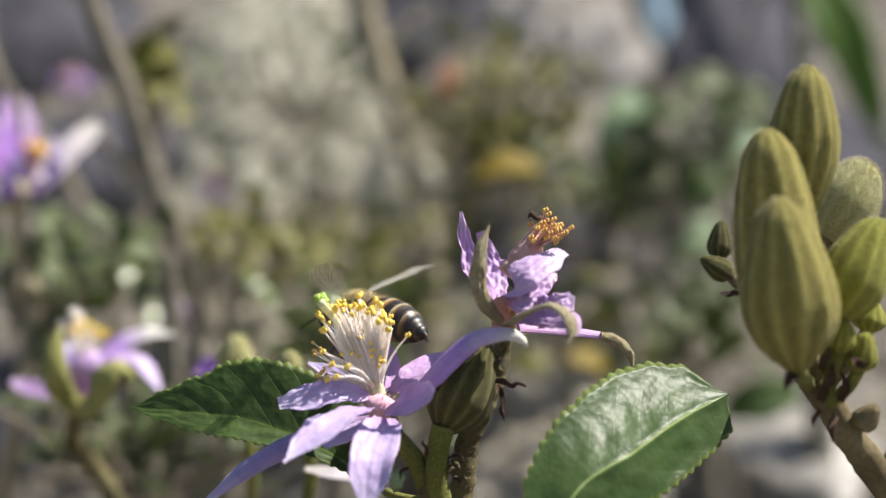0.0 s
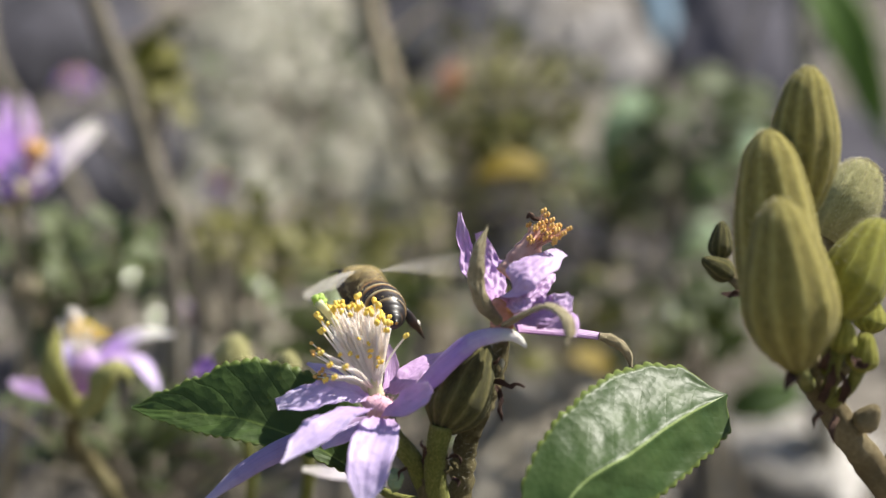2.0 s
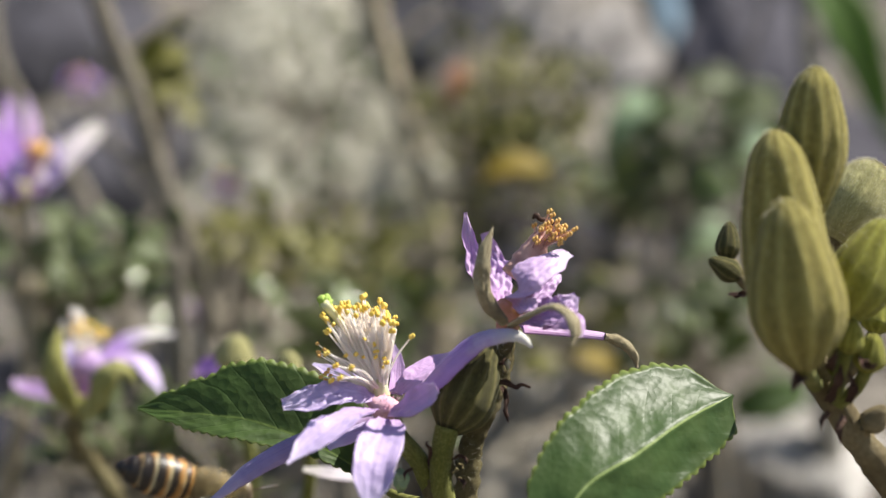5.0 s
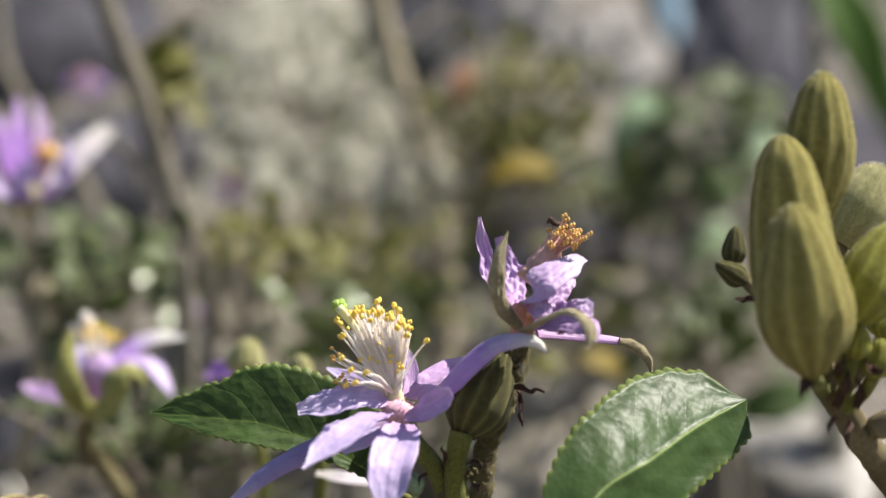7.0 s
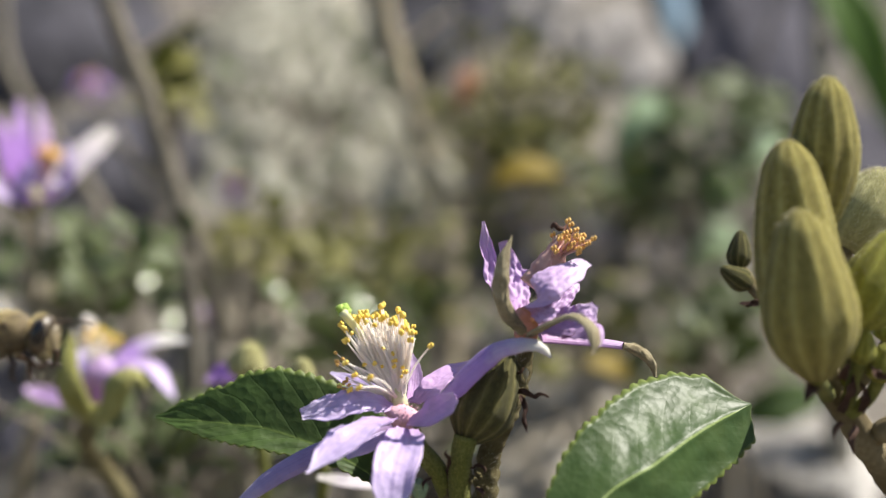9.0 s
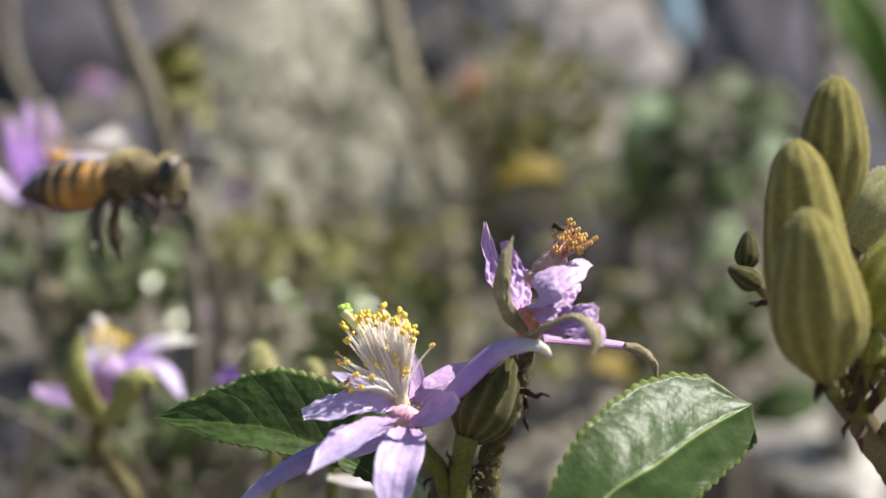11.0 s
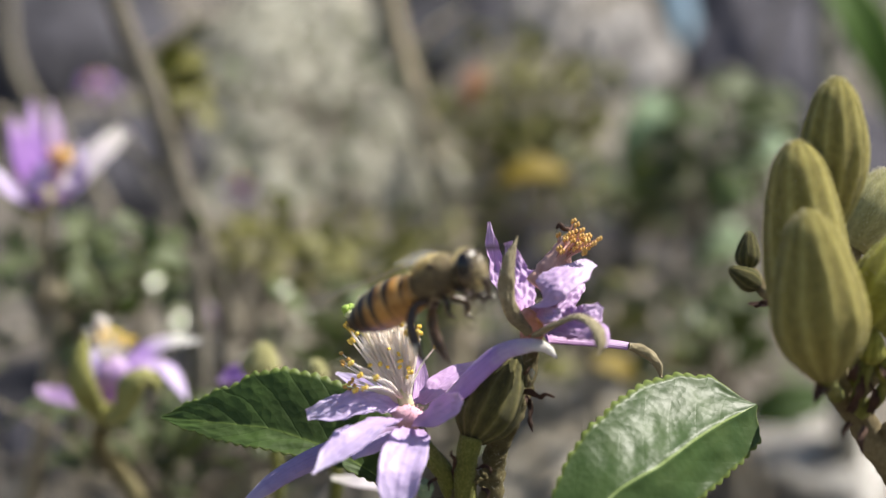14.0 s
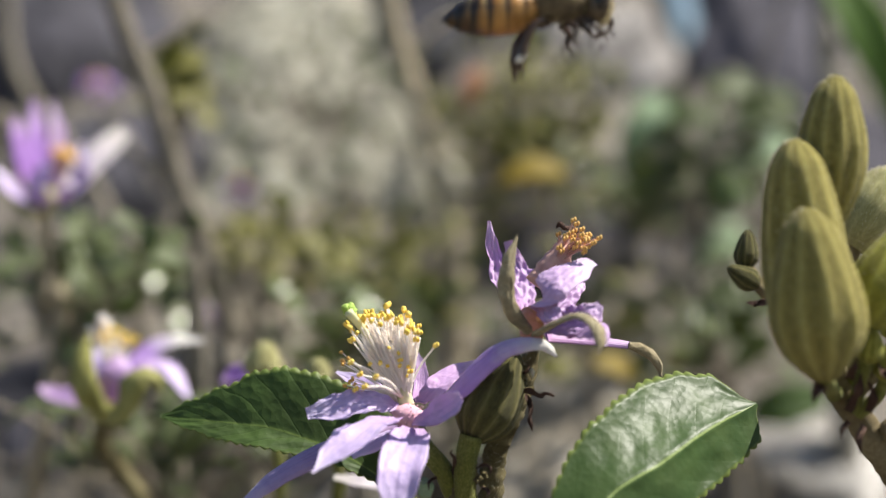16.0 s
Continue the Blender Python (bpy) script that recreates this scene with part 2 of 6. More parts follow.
def part(name, geo, material, parent=None, label="", smooth=True):
    """Links one mesh. Under a parent it becomes a part, moved into the space of the thing."""
    me = bpy.data.meshes.new(name)
    root = parent
    while root is not None and root.parent is not None:
        root = root.parent
    off = root.location if root is not None else Vector((0, 0, 0))
    me.from_pydata([tuple(v - off) for v in geo.verts], [], geo.faces)
    layer = me.uv_layers.new(name="UVMap")
    layer.data.foreach_set("uv", [c for f in geo.uvs for p in f for c in p])
    me.polygons.foreach_set("use_smooth", [smooth] * len(me.polygons))
    me.materials.append(material)
    me.update()
    ob = new(name, me)
    if parent is not None:
        ob.parent = parent
    if label:
        tagged(ob, label)
    return ob


def thing(name, base, label, category, group="", kind=""):
    ob = new(name)
    ob.location = base
    ob.empty_display_size = 0.005
    return tagged(ob, label, category, group, kind)


def S(x, y, d):
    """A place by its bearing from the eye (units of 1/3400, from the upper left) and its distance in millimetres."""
    return EYE + Vector(((x - 784) / 3400, 1.0, (441 - y) / 3400)) * (d / 1000)


def MM(*rows):
    return [S(*r) for r in rows]


def spline(pts, n):
    """n points on a smooth curve through pts."""
    pts = [Vector(p) for p in pts]
    if len(pts) == 2:
        return [pts[0].lerp(pts[1], i / (n - 1)) for i in range(n)]
    ext = [pts[0] * 2 - pts[1]] + pts + [pts[-1] * 2 - pts[-2]]
    out, m = [], len(pts) - 1
    for i in range(n):
        s = i / (n - 1) * m
        k = min(int(s), m - 1)
        t = s - k
        a, b, c, d = ext[k:k + 4]
        out.append(0.5 * (2 * b + (c - a) * t + (2 * a - 5 * b + 4 * c - d) * t * t + (3 * b - a - 3 * c + d) * t ** 3))
    return out


def lerp_list(vals, f):
    s = f * (len(vals) - 1)
    k = min(int(s), len(vals) - 2)
    t = s - k
    t = t * t * (3 - 2 * t)
    return vals[k] * (1 - t) + vals[k + 1] * t


def ease_list(vals, f):
    """A value at f of 0 to 1 on a smooth curve through vals."""
    ext = [2 * vals[0] - vals[1]] + list(vals) + [2 * vals[-1] - vals[-2]]
    q = f * (len(vals) - 1)
    k = min(int(q), len(vals) - 2)
    t = q - k
    a, b, c, d = ext[k:k + 4]
    return 0.5 * (2 * b + (c - a) * t + (2 * a - 5 * b + 4 * c - d) * t * t + (3 * b - a - 3 * c + d) * t ** 3)


def tangents(pts):
    n = len(pts)
    return [(pts[min(i + 1, n - 1)] - pts[max(i - 1, 0)]).normalized() for i in range(n)]


def tube(geo, ctrl, radii, n=16, sides=8, rough=0.0, seed=0, tips=True):
    pts = spline(ctrl, n)
    tan = tangents(pts)
    ref = Vector((0.3, -1, 0.2))
    x = tan[0].cross(ref).normalized()
    rows = []
    length = sum((pts[i + 1] - pts[i]).length for i in range(n - 1))
    for i, (p, t) in enumerate(zip(pts, tan)):
        x = (x - t * x.dot(t)).normalized()
        y = t.cross(x)
        r = lerp_list(radii, i / (n - 1))
        row = []
        for j in range(sides):
            a = 2 * math.pi * j / sides
            rr = r
            if rough:
                rr *= 1 + rough * noise.noise(Vector((math.cos(a) * 1.3 + seed * 7.1, math.sin(a) * 1.3, i * 0.55)))
            row.append(p + (x * math.cos(a) + y * math.sin(a)) * rr)
        rows.append(row)
    base = len(geo.verts)
    geo.grid(rows, lambda i, j: (j / sides, i / (n - 1) * max(1.0, length * 60)), closed=True)
    if tips:
        geo.cap(base, sides, True)
        geo.cap(base + (n - 1) * sides, sides)
    return geo


def blade(geo, ctrl, widths, normal, cup=0.3, thick=0.00018, nu=22, nv=9, teeth=0, tooth=0.0002, ruffle=0.0,
          fold=0.0, left=None, right=None, seed=0, twist=0.0, wide=None, crinkle=0.0, ragged=0.0):
    """A petal, sepal or leaf: a thin two-sided sheet round a midline, of the half widths given along it.
    normal: the way its upper face looks at the middle; cup curls the sides up; fold makes a V; left and right set the way each half runs."""
    pts = spline(ctrl, nu)
    tan = tangents(pts)
    top, bot = [], []
    for i, (p, t) in enumerate(zip(pts, tan)):
        f = i / (nu - 1)
        nn = (normal - t * normal.dot(t)).normalized()
        s = t.cross(nn)
        if twist:
            q = Matrix.Rotation(twist * (f - 0.3), 3, t)
            nn, s = q @ nn, q @ s
        w = max(lerp_list(widths, f), 0.00004)
        w2 = max(lerp_list(wide, f), 0.00004) if wide else w
        r1, r2 = [], []
        for j in range(nv):
            v = 2 * j / (nv - 1) - 1
            w_side = w2 if v > 0 else w
            ww = w_side
            if teeth and abs(v) > 0.99:
                ww = w_side + tooth * min(1.0, 8 * (1 - f)) * (abs(math.sin(f * teeth * math.pi)) - 0.4) * (1 + 0.4 * noise.noise(Vector((f * 40, v, seed))))
            if ragged:
                ww = ww * (1 + ragged * noise.noise(Vector((f * 11, v * 0.8 + seed, seed * 2.3))))
            if cup:
                across, up = math.sin(cup * v) / cup, (1 - math.cos(cup * v)) / cup
            else:
                across, up = v, 0.0
            if left is not None and v < 0:
                q = p + left.normalized() * (ww * -v) + nn * (ww * up)
            elif right is not None and v > 0:
                q = p + right.normalized() * (ww * v) + nn * (ww * up)
            else:
                q = p + s * (ww * across) + nn * (ww * (up + fold * abs(v)))
            if ruffle:
                q = q + nn * (ruffle * w * abs(v) * noise.noise(Vector((f * 5 + seed * 3.7, v * 1.5, seed * 1.9))))
                q = q + nn * (0.35 * ruffle * w * noise.noise(Vector((f * 13 + seed, v * 4, seed * 0.7))))
            if crinkle:
                q = q + nn * (w * crinkle * (noise.noise(Vector((f * 15 + seed, v * 6, seed * 1.3))) + 0.6 * noise.noise(Vector((f * 34, v * 13 + seed, 7.0)))))
            th = thick * (0.35 + 0.65 * (1 - abs(v) ** 3)) * (1 - 0.6 * f)
            r1.append(q + nn * th * 0.5)
            r2.append(q - nn * th * 0.5)
        top.append(r1)
        bot.append(r2[::-1])
    rows = [a + b for a, b in zip(top, bot)]
    m = 2 * nv

    def uv(i, j):
        j = j % m
        return (i / (nu - 1), (j if j < nv else m - 1 - j) / (nv - 1))
    base = len(geo.verts)
    geo.grid(rows, uv, closed=True)
    geo.cap(base, m)
    geo.cap(base + (nu - 1) * m, m, True)
    return geo


def pod(geo, base, top, radius, ribs=10, rib=0.05, shape=(0.30, 0.82, 1.0, 0.92, 0.76, 0.54, 0.30), n=34, sides=60, seed=0, bend=0.0):
    """A ribbed flower bud from base to top, with a blunt tip."""
    axis = top - base
    t = axis.normalized()
    x = t.cross(Vector((0.2, -1, 0.1))).normalized()
    y = t.cross(x)
    rows = []
    for i in range(n):
        f = math.sin(i / (n - 1) * math.pi / 2) ** 0.9
        r = radius * ease_list(shape, f)
        if f > 0.86:
            r *= math.sqrt(max(0.0004, 1 - ((f - 0.86) / 0.14) ** 2))
        c = base + axis * f + x * (bend * radius * math.sin(f * math.pi))
        row = []
        fade = math.sin(min(1, f * 1.1 + 0.1) * math.pi) ** 0.5 if f < 0.97 else 0.0
        for j in range(sides):
            a = 2 * math.pi * j / sides
            sway = 0.5 * noise.noise(Vector((f * 2.2, seed, 0.3)))
            g = 1 - abs(math.sin(a * ribs / 2 + sway * 0.5 + seed))
            g2 = 1 - abs(math.sin(a * ribs + sway + 2 * seed))
            k = 1 - rib * 0.55 * fade + rib * 0.95 * g ** 1.7 * fade + rib * 0.35 * g2 ** 2 * fade
            k += 0.018 * noise.noise(Vector((math.cos(a) * 1.6 + seed, math.sin(a) * 1.6, f * 3)))
            row.append(c + (x * math.cos(a) + y * math.sin(a)) * (r * k))
        rows.append(row)
    b = len(geo.verts)
    def uv(i, j):
        f = math.sin(i / (n - 1) * math.pi / 2) ** 0.9
        return ((math.pi * j / sides * ribs + 0.25 * noise.noise(Vector((f * 2.2, seed, 0.3))) + seed) / math.pi, f)
    geo.grid(rows, uv, closed=True)
    geo.cap(b, sides, True)
    geo.cap(b + (n - 1) * sides, sides)
    return geo


def lump(geo, centre, rx, ry=None, rz=None, turn=None, seed=0, rough=0.15, n=7, sides=9, freq=1.0):
    """A small uneven rounded body."""
    ry, rz = ry or rx, rz or rx
    rows = []
    for i in range(n):
        a = math.pi * (0.02 + 0.96 * i / (n - 1))
        row = []
        for j in range(sides):
            b = 2 * math.pi * j / sides
            v = Vector((math.sin(a) * math.cos(b), math.sin(a) * math.sin(b), math.cos(a)))
            k = 1 + rough * noise.noise(v * 1.7 * freq + Vector((seed * 3.3, seed, 0)))
            q = Vector((v.x * rx, v.y * ry, v.z * rz)) * k
            row.append(centre + (turn @ q if turn is not None else q))
        rows.append(row)
    b = len(geo.verts)
    geo.grid(rows, lambda i, j: (j / sides, i / (n - 1)), closed=True)
    geo.cap(b, sides, True)
    geo.cap(b + (n - 1) * sides, sides)
    return geo


rng = random.Random(11)
U = 0.000045    # one bearing unit at the focus distance, in metres


def rand_dir(r):
    while True:
        v = Vector((r.uniform(-1, 1), r.uniform(-1, 1), r.uniform(-1, 1)))
        if 0.1 < v.length < 1:
            return v.normalized()


# ---- the ground: the shrub grows at the foot of a steep stony bank ----
PROFILE = ((-1e5, 0.0), (0.285, 0.0), (0.31, 0.80), (0.34, 0.855), (0.40, 0.90), (0.50, 0.967), (0.62, 1.05), (0.85, 1.12), (1.3, 1.0), (2.5, 0.86), (1e5, 0.86))


def bank(x, y):
    for (y0, z0), (y1, z1) in zip(PROFILE, PROFILE[1:]):
        if y <= y1:
            z = z0 + (z1 - z0) * (y - y0) / (y1 - y0)
            break
    if 0.3 < y < 2.0:
        z += 0.004 * noise.noise(Vector((x * 28, y * 28, 0.0))) + 0.0015 * noise.noise(Vector((x * 110, y * 110, 4.0)))
        gap = min(1.0, max(0.0, 1.7 * (1 - abs(x - 0.121 * y) / (0.024 * y))))
        z -= gap * 0.0745 * min(1.0, max(0.0, (y - 0.46) / 0.08)) * (y / 0.5) * min(1.0, max(0.0, (1.6 - y) / 0.5))
    return z


def build_ground():
    k = Nodes("dry_soil")
    c = k.coords()
    f = k.math("ADD", k.math("MULTIPLY", k.noise(45, 6, 0.7, c), 0.6), k.math("MULTIPLY", k.noise(500, 4, 0.7, c), 0.4))
    col = k.ramp(f, (0.38, srgb(62, 57, 52)), (0.52, srgb(110, 103, 94)), (0.66, srgb(154, 147, 136)))
    mat = k.done(col, 0.95, k.bump(f, 0.8, 0.002))
    ys = [-3000, -300, -40, -8, -2, 0, 0.2, 0.285] + [0.29 + 0.005 * i for i in range(80)] + [0.72, 0.8, 0.9, 1.1, 1.4, 1.8, 2.5, 5, 12, 40, 300, 3000]
    xs = [-3000, -300, -40, -8, -2, -0.6] + [-0.25 + 0.005 * i for i in range(101)] + [0.6, 2, 8, 40, 300, 3000]
    g = Geo()
    g.grid([[Vector((x, y, bank(x, y))) for x in xs] for y in ys], lambda i, j: (j * 0.1, i * 0.1))
    tagged(part("ground", g, mat), "dry grey-brown stony soil bank behind the shrub", "ground", kind="structure")


def rock_material(name, lo, mid, hi, scale):
    k = Nodes(name)
    c = k.node("Mapping", Vector=k.coords(), Rotation=(0.3, 0.6, 0.2), Scale=(1, 1, 0.5)).outputs[0]
    f = k.math("ADD", k.math("MULTIPLY", k.noise(scale, 6, 0.62, c), 0.7), k.math("MULTIPLY", k.noise(scale * 6, 4, 0.7, c), 0.3))
    pits = k.node("TexVoronoi", Scale=scale * 2.2, Vector=c).outputs["Distance"]
    col = k.ramp(f, (0.41, lo), (0.49, mid), (0.58, hi))
    h = k.math("ADD", f, k.math("MULTIPLY", pits, 0.3))
    return k.done(col, 0.92, k.bump(h, 0.9, 0.0025))


def boulder(name, centre, size, mat, label, seed, tilt=0.0, rough=0.3, group="stones of the bank"):
    """A worn stone; tilt leans its flatter face along the bank."""
    g = Geo()
    c = Vector(centre)
    lump(g, c, size[0], size[1], size[2], Matrix.Rotation(radians(tilt), 3, "X"), seed, rough, 34, 44, 1.1)
    for i, v in enumerate(g.verts):
        d = (v - c).normalized()
        g.verts[i] = v + d * min(size) * (0.08 * noise.noise(v * 220 + Vector((seed, 0, 0))) + 0.14 * noise.noise(v * 80))
    return tagged(part(name, g, mat), label, "rock", group)


def build_rockery():
    pale = rock_material("pale_lichened_rock", srgb(46, 44, 36), srgb(118, 115, 100), srgb(184, 181, 164), 165)
    white = rock_material("whitish_rock", srgb(80, 76, 73), srgb(128, 123, 119), srgb(162, 157, 152), 120)
    bright = rock_material("chalky_rock", srgb(104, 100, 95), srgb(150, 146, 140), srgb(184, 179, 173), 120)
    grey = rock_material("grey_violet_rock", srgb(32, 31, 36), srgb(48, 46, 53), srgb(68, 66, 74), 60)
    slate = rock_material("slate_rock", srgb(42, 40, 46), srgb(60, 57, 65), srgb(82, 79, 87), 60)
    def at(x, y, d):
        return S(x, y, d * 1000)
    boulder("pale_stone", at(508, 140, 0.463), (0.0215, 0.062, 0.009), pale, "large pale cream stone with grey lichen streaks", 3, 34)
    boulder("pale_stone", at(400, 95, 0.475), (0.010, 0.022, 0.008), pale, "small cream stone beside the large one", 5, 34)
    boulder("pale_stone", at(450, 262, 0.434), (0.0160, 0.026, 0.006), pale, "cream stone below the large one", 6, 34)
    boulder("pale_stone", at(620, 225, 0.442), (0.0120, 0.026, 0.006), pale, "cream stone leaning on the large one", 7, 34)
    boulder("pale_stone", at(660, 310, 0.43), (0.0135, 0.022, 0.008), pale, "low cream stone at the foot of the large one", 8, 34)
    boulder("pale_stone", at(735, 335, 0.42), (0.0090, 0.016, 0.007), pale, "low cream stone at the foot of the large one", 4, 34)
    boulder("pale_stone", at(345, 345, 0.425), (0.010, 0.018, 0.006), pale, "low cream stone in the soil bank", 9, 34)
    boulder("white_stone", at(1080, 95, 0.475), (0.0135, 0.022, 0.008), white, "whitish sunlit stone on the bank", 12, 34)
    boulder("white_stone", at(950, 25, 0.49), (0.0115, 0.024, 0.009), white, "whitish stone on the bank", 14, 34)
    boulder("white_stone", at(1420, 806, 0.346), (0.0135, 0.018, 0.006), bright, "whitish low stone in sun", 16, 30)
    boulder("white_stone", at(1310, 862, 0.346), (0.006, 0.010, 0.005), white, "small whitish stone in the soil", 18, 30)
    # Taupe stones added to brighten the bank; paler colour makes up for missing sun.
    tan = rock_material("lightened_taupe_rock", srgb(104, 96, 84), srgb(152, 143, 128), srgb(190, 181, 166), 130)
    boulder("taupe_fill_stone", at(950, 790, 0.338), (0.0180, 0.024, 0.007), tan, "added taupe stone low on the bank, lightened to look sunlit", 41, 36)
    # Pale stone added to lift a dark patch of the bank behind the stems.
    boulder("white_stone", at(905, 745, 0.350), (0.0120, 0.016, 0.006), bright, "added whitish stone brightening the low bank behind the stems", 53, 36)
    boulder("taupe_fill_stone", at(945, 650, 0.362), (0.0120, 0.016, 0.007), tan, "added taupe stone low on the bank", 49, 36)
    boulder("taupe_fill_stone", at(420, 600, 0.372), (0.0120, 0.014, 0.007), tan, "added taupe stone between the shrubs", 51, 34)
    boulder("taupe_fill_stone", at(1090, 560, 0.388), (0.0090, 0.014, 0.007), tan, "added taupe stone between the shrubs", 43, 34)
    boulder("taupe_fill_stone", at(470, 540, 0.392), (0.0120, 0.014, 0.007), tan, "added taupe stone between the shrubs", 45, 34)
    boulder("taupe_fill_stone", at(690, 850, 0.350), (0.0100, 0.014, 0.007), tan, "added taupe stone low on the bank", 47, 30)
    boulder("grey_stone", at(80, 120, 0.475), (0.032, 0.05, 0.020), grey, "large grey-violet stone on the bank", 21, 50)
    boulder("grey_stone", at(748, 30, 0.487), (0.0150, 0.030, 0.008), grey, "grey-violet stone beside the cream one", 23, 34)
    boulder("grey_stone", at(800, 60, 0.49), (0.022, 0.045, 0.014), grey, "grey-violet stone on the bank", 24, 50)
    boulder("grey_stone", at(1370, 110, 0.475), (0.021, 0.05, 0.008), slate, "upright slate-grey stone on the bank", 27, 47)
    boulder("grey_stone", at(1545, 330, 0.43), (0.022, 0.03, 0.009), slate, "rounded slate-grey stone on the bank", 29, 36)
    boulder("grey_stone", at(1000, 420, 0.405), (0.022, 0.026, 0.007), slate, "rounded slate-grey stone on the bank", 31, 36)
    boulder("grey_stone", at(210, 330, 0.425), (0.020, 0.026, 0.010), grey, "rounded grey-violet stone on the bank", 33, 45)
    boulder("grey_stone", at(160, 760, 0.358), (0.024, 0.02, 0.008), grey, "flat grey stone low on the bank", 35, 40)
    # grit strewn over the bank
    r = random.Random(5)
    g = Geo()
    for i in range(900):
        y = r.uniform(0.325, 0.52)
        x = r.uniform(-0.27, 0.27) * y
        s = r.choice((0.0006, 0.0009, 0.0014, 0.0022)) * r.uniform(0.7, 1.3)
        lump(g, Vector((x, y, bank(x, y) + s * 0.3)), s, s * r.uniform(0.6, 1), s * r.uniform(0.5, 0.8), None, i, 0.4, 5, 7)
    k = Nodes("grit")
    rnd = k.node("NewGeometry").outputs["Random Per Island"]
    col = k.ramp(rnd, (0.0, srgb(70, 64, 58)), (0.6, srgb(120, 112, 100)), (1.0, srgb(196, 190, 178)))
    tagged(part("grit", g, k.done(col, 0.9)), "grey and cream grit strewn on the soil bank", "grit", kind="stuff")


build_ground()
build_rockery()


# ---- flowers ----
def make_stamens(flower, centre, axis, side, spread, length, count, mats, seed, anther=0.00019, joined=False, loose=0.0):
    """Filaments that fan out of the centre, each with its anther; loose sets how far they differ."""
    r = random.Random(seed)
    axis = axis.normalized()
    x = (side - axis * side.dot(axis)).normalized()
    y = axis.cross(x)
    g_fil, g_ant = Geo(), Geo()
    for i in range(count):
        a = i * 2.39996 + r.uniform(-0.2, 0.2)
        q = math.sqrt((i + 0.5) / count)
        stray = r.random() < 0.08
        ang = spread * (r.uniform(1.05, 1.4) if stray else q * r.uniform(0.8, 1.1))
        out = x * math.cos(a) + y * math.sin(a)
        ln = length * (r.uniform(0.6, 0.85) if stray else (1.0 - (0.18 + 0.12 * loose) * q * q) * r.uniform(0.78 - 0.16 * loose, 1.04))
        d = (axis * math.cos(ang) + out * math.sin(ang)).normalized()
        p0 = centre + out * (0.00055 * q)
        p1 = p0 + (axis * 0.22 + d * 0.78) * ln * 0.45
        p2 = p0 + d * ln + out * (r.uniform(-0.1, 0.14) * ln * q)
        if not joined:
            g_fil, g_ant = Geo(), Geo()
        tube(g_fil, [p0, p1, p2], [0.00014, 0.00011, 0.00006], 8, 6)
        an = anther * r.uniform(0.75, 1.2)
        rot = (p2 - p1).to_track_quat("Z", "Y").to_matrix() @ Matrix.Rotation(r.uniform(0, 6.28), 3, "Z") @ Matrix.Rotation(r.uniform(-0.7, 0.7), 3, "X")
        lump(g_ant, p2 + rot @ Vector((an * 0.48, 0, an * 0.2)), an * 0.7, an * 0.8, an, rot, i + seed, 0.3, 7, 8)
        lump(g_ant, p2 + rot @ Vector((-an * 0.48, 0, 0)), an * 0.65, an * 0.8, an * 0.95, rot, i + seed + 50, 0.3, 7, 8)
        if not joined:
            part("filament", g_fil, mats[0], flower)
            part("anther", g_ant, mats[1], flower)
    if joined:
        tagged(part("stamen_brush", g_fil, mats[0], flower, "bundle of fine stamen filaments"), kind="stuff")
        tagged(part("anther_crown", g_ant, mats[1], flower, "cluster of yellow-orange anthers"), kind="stuff")


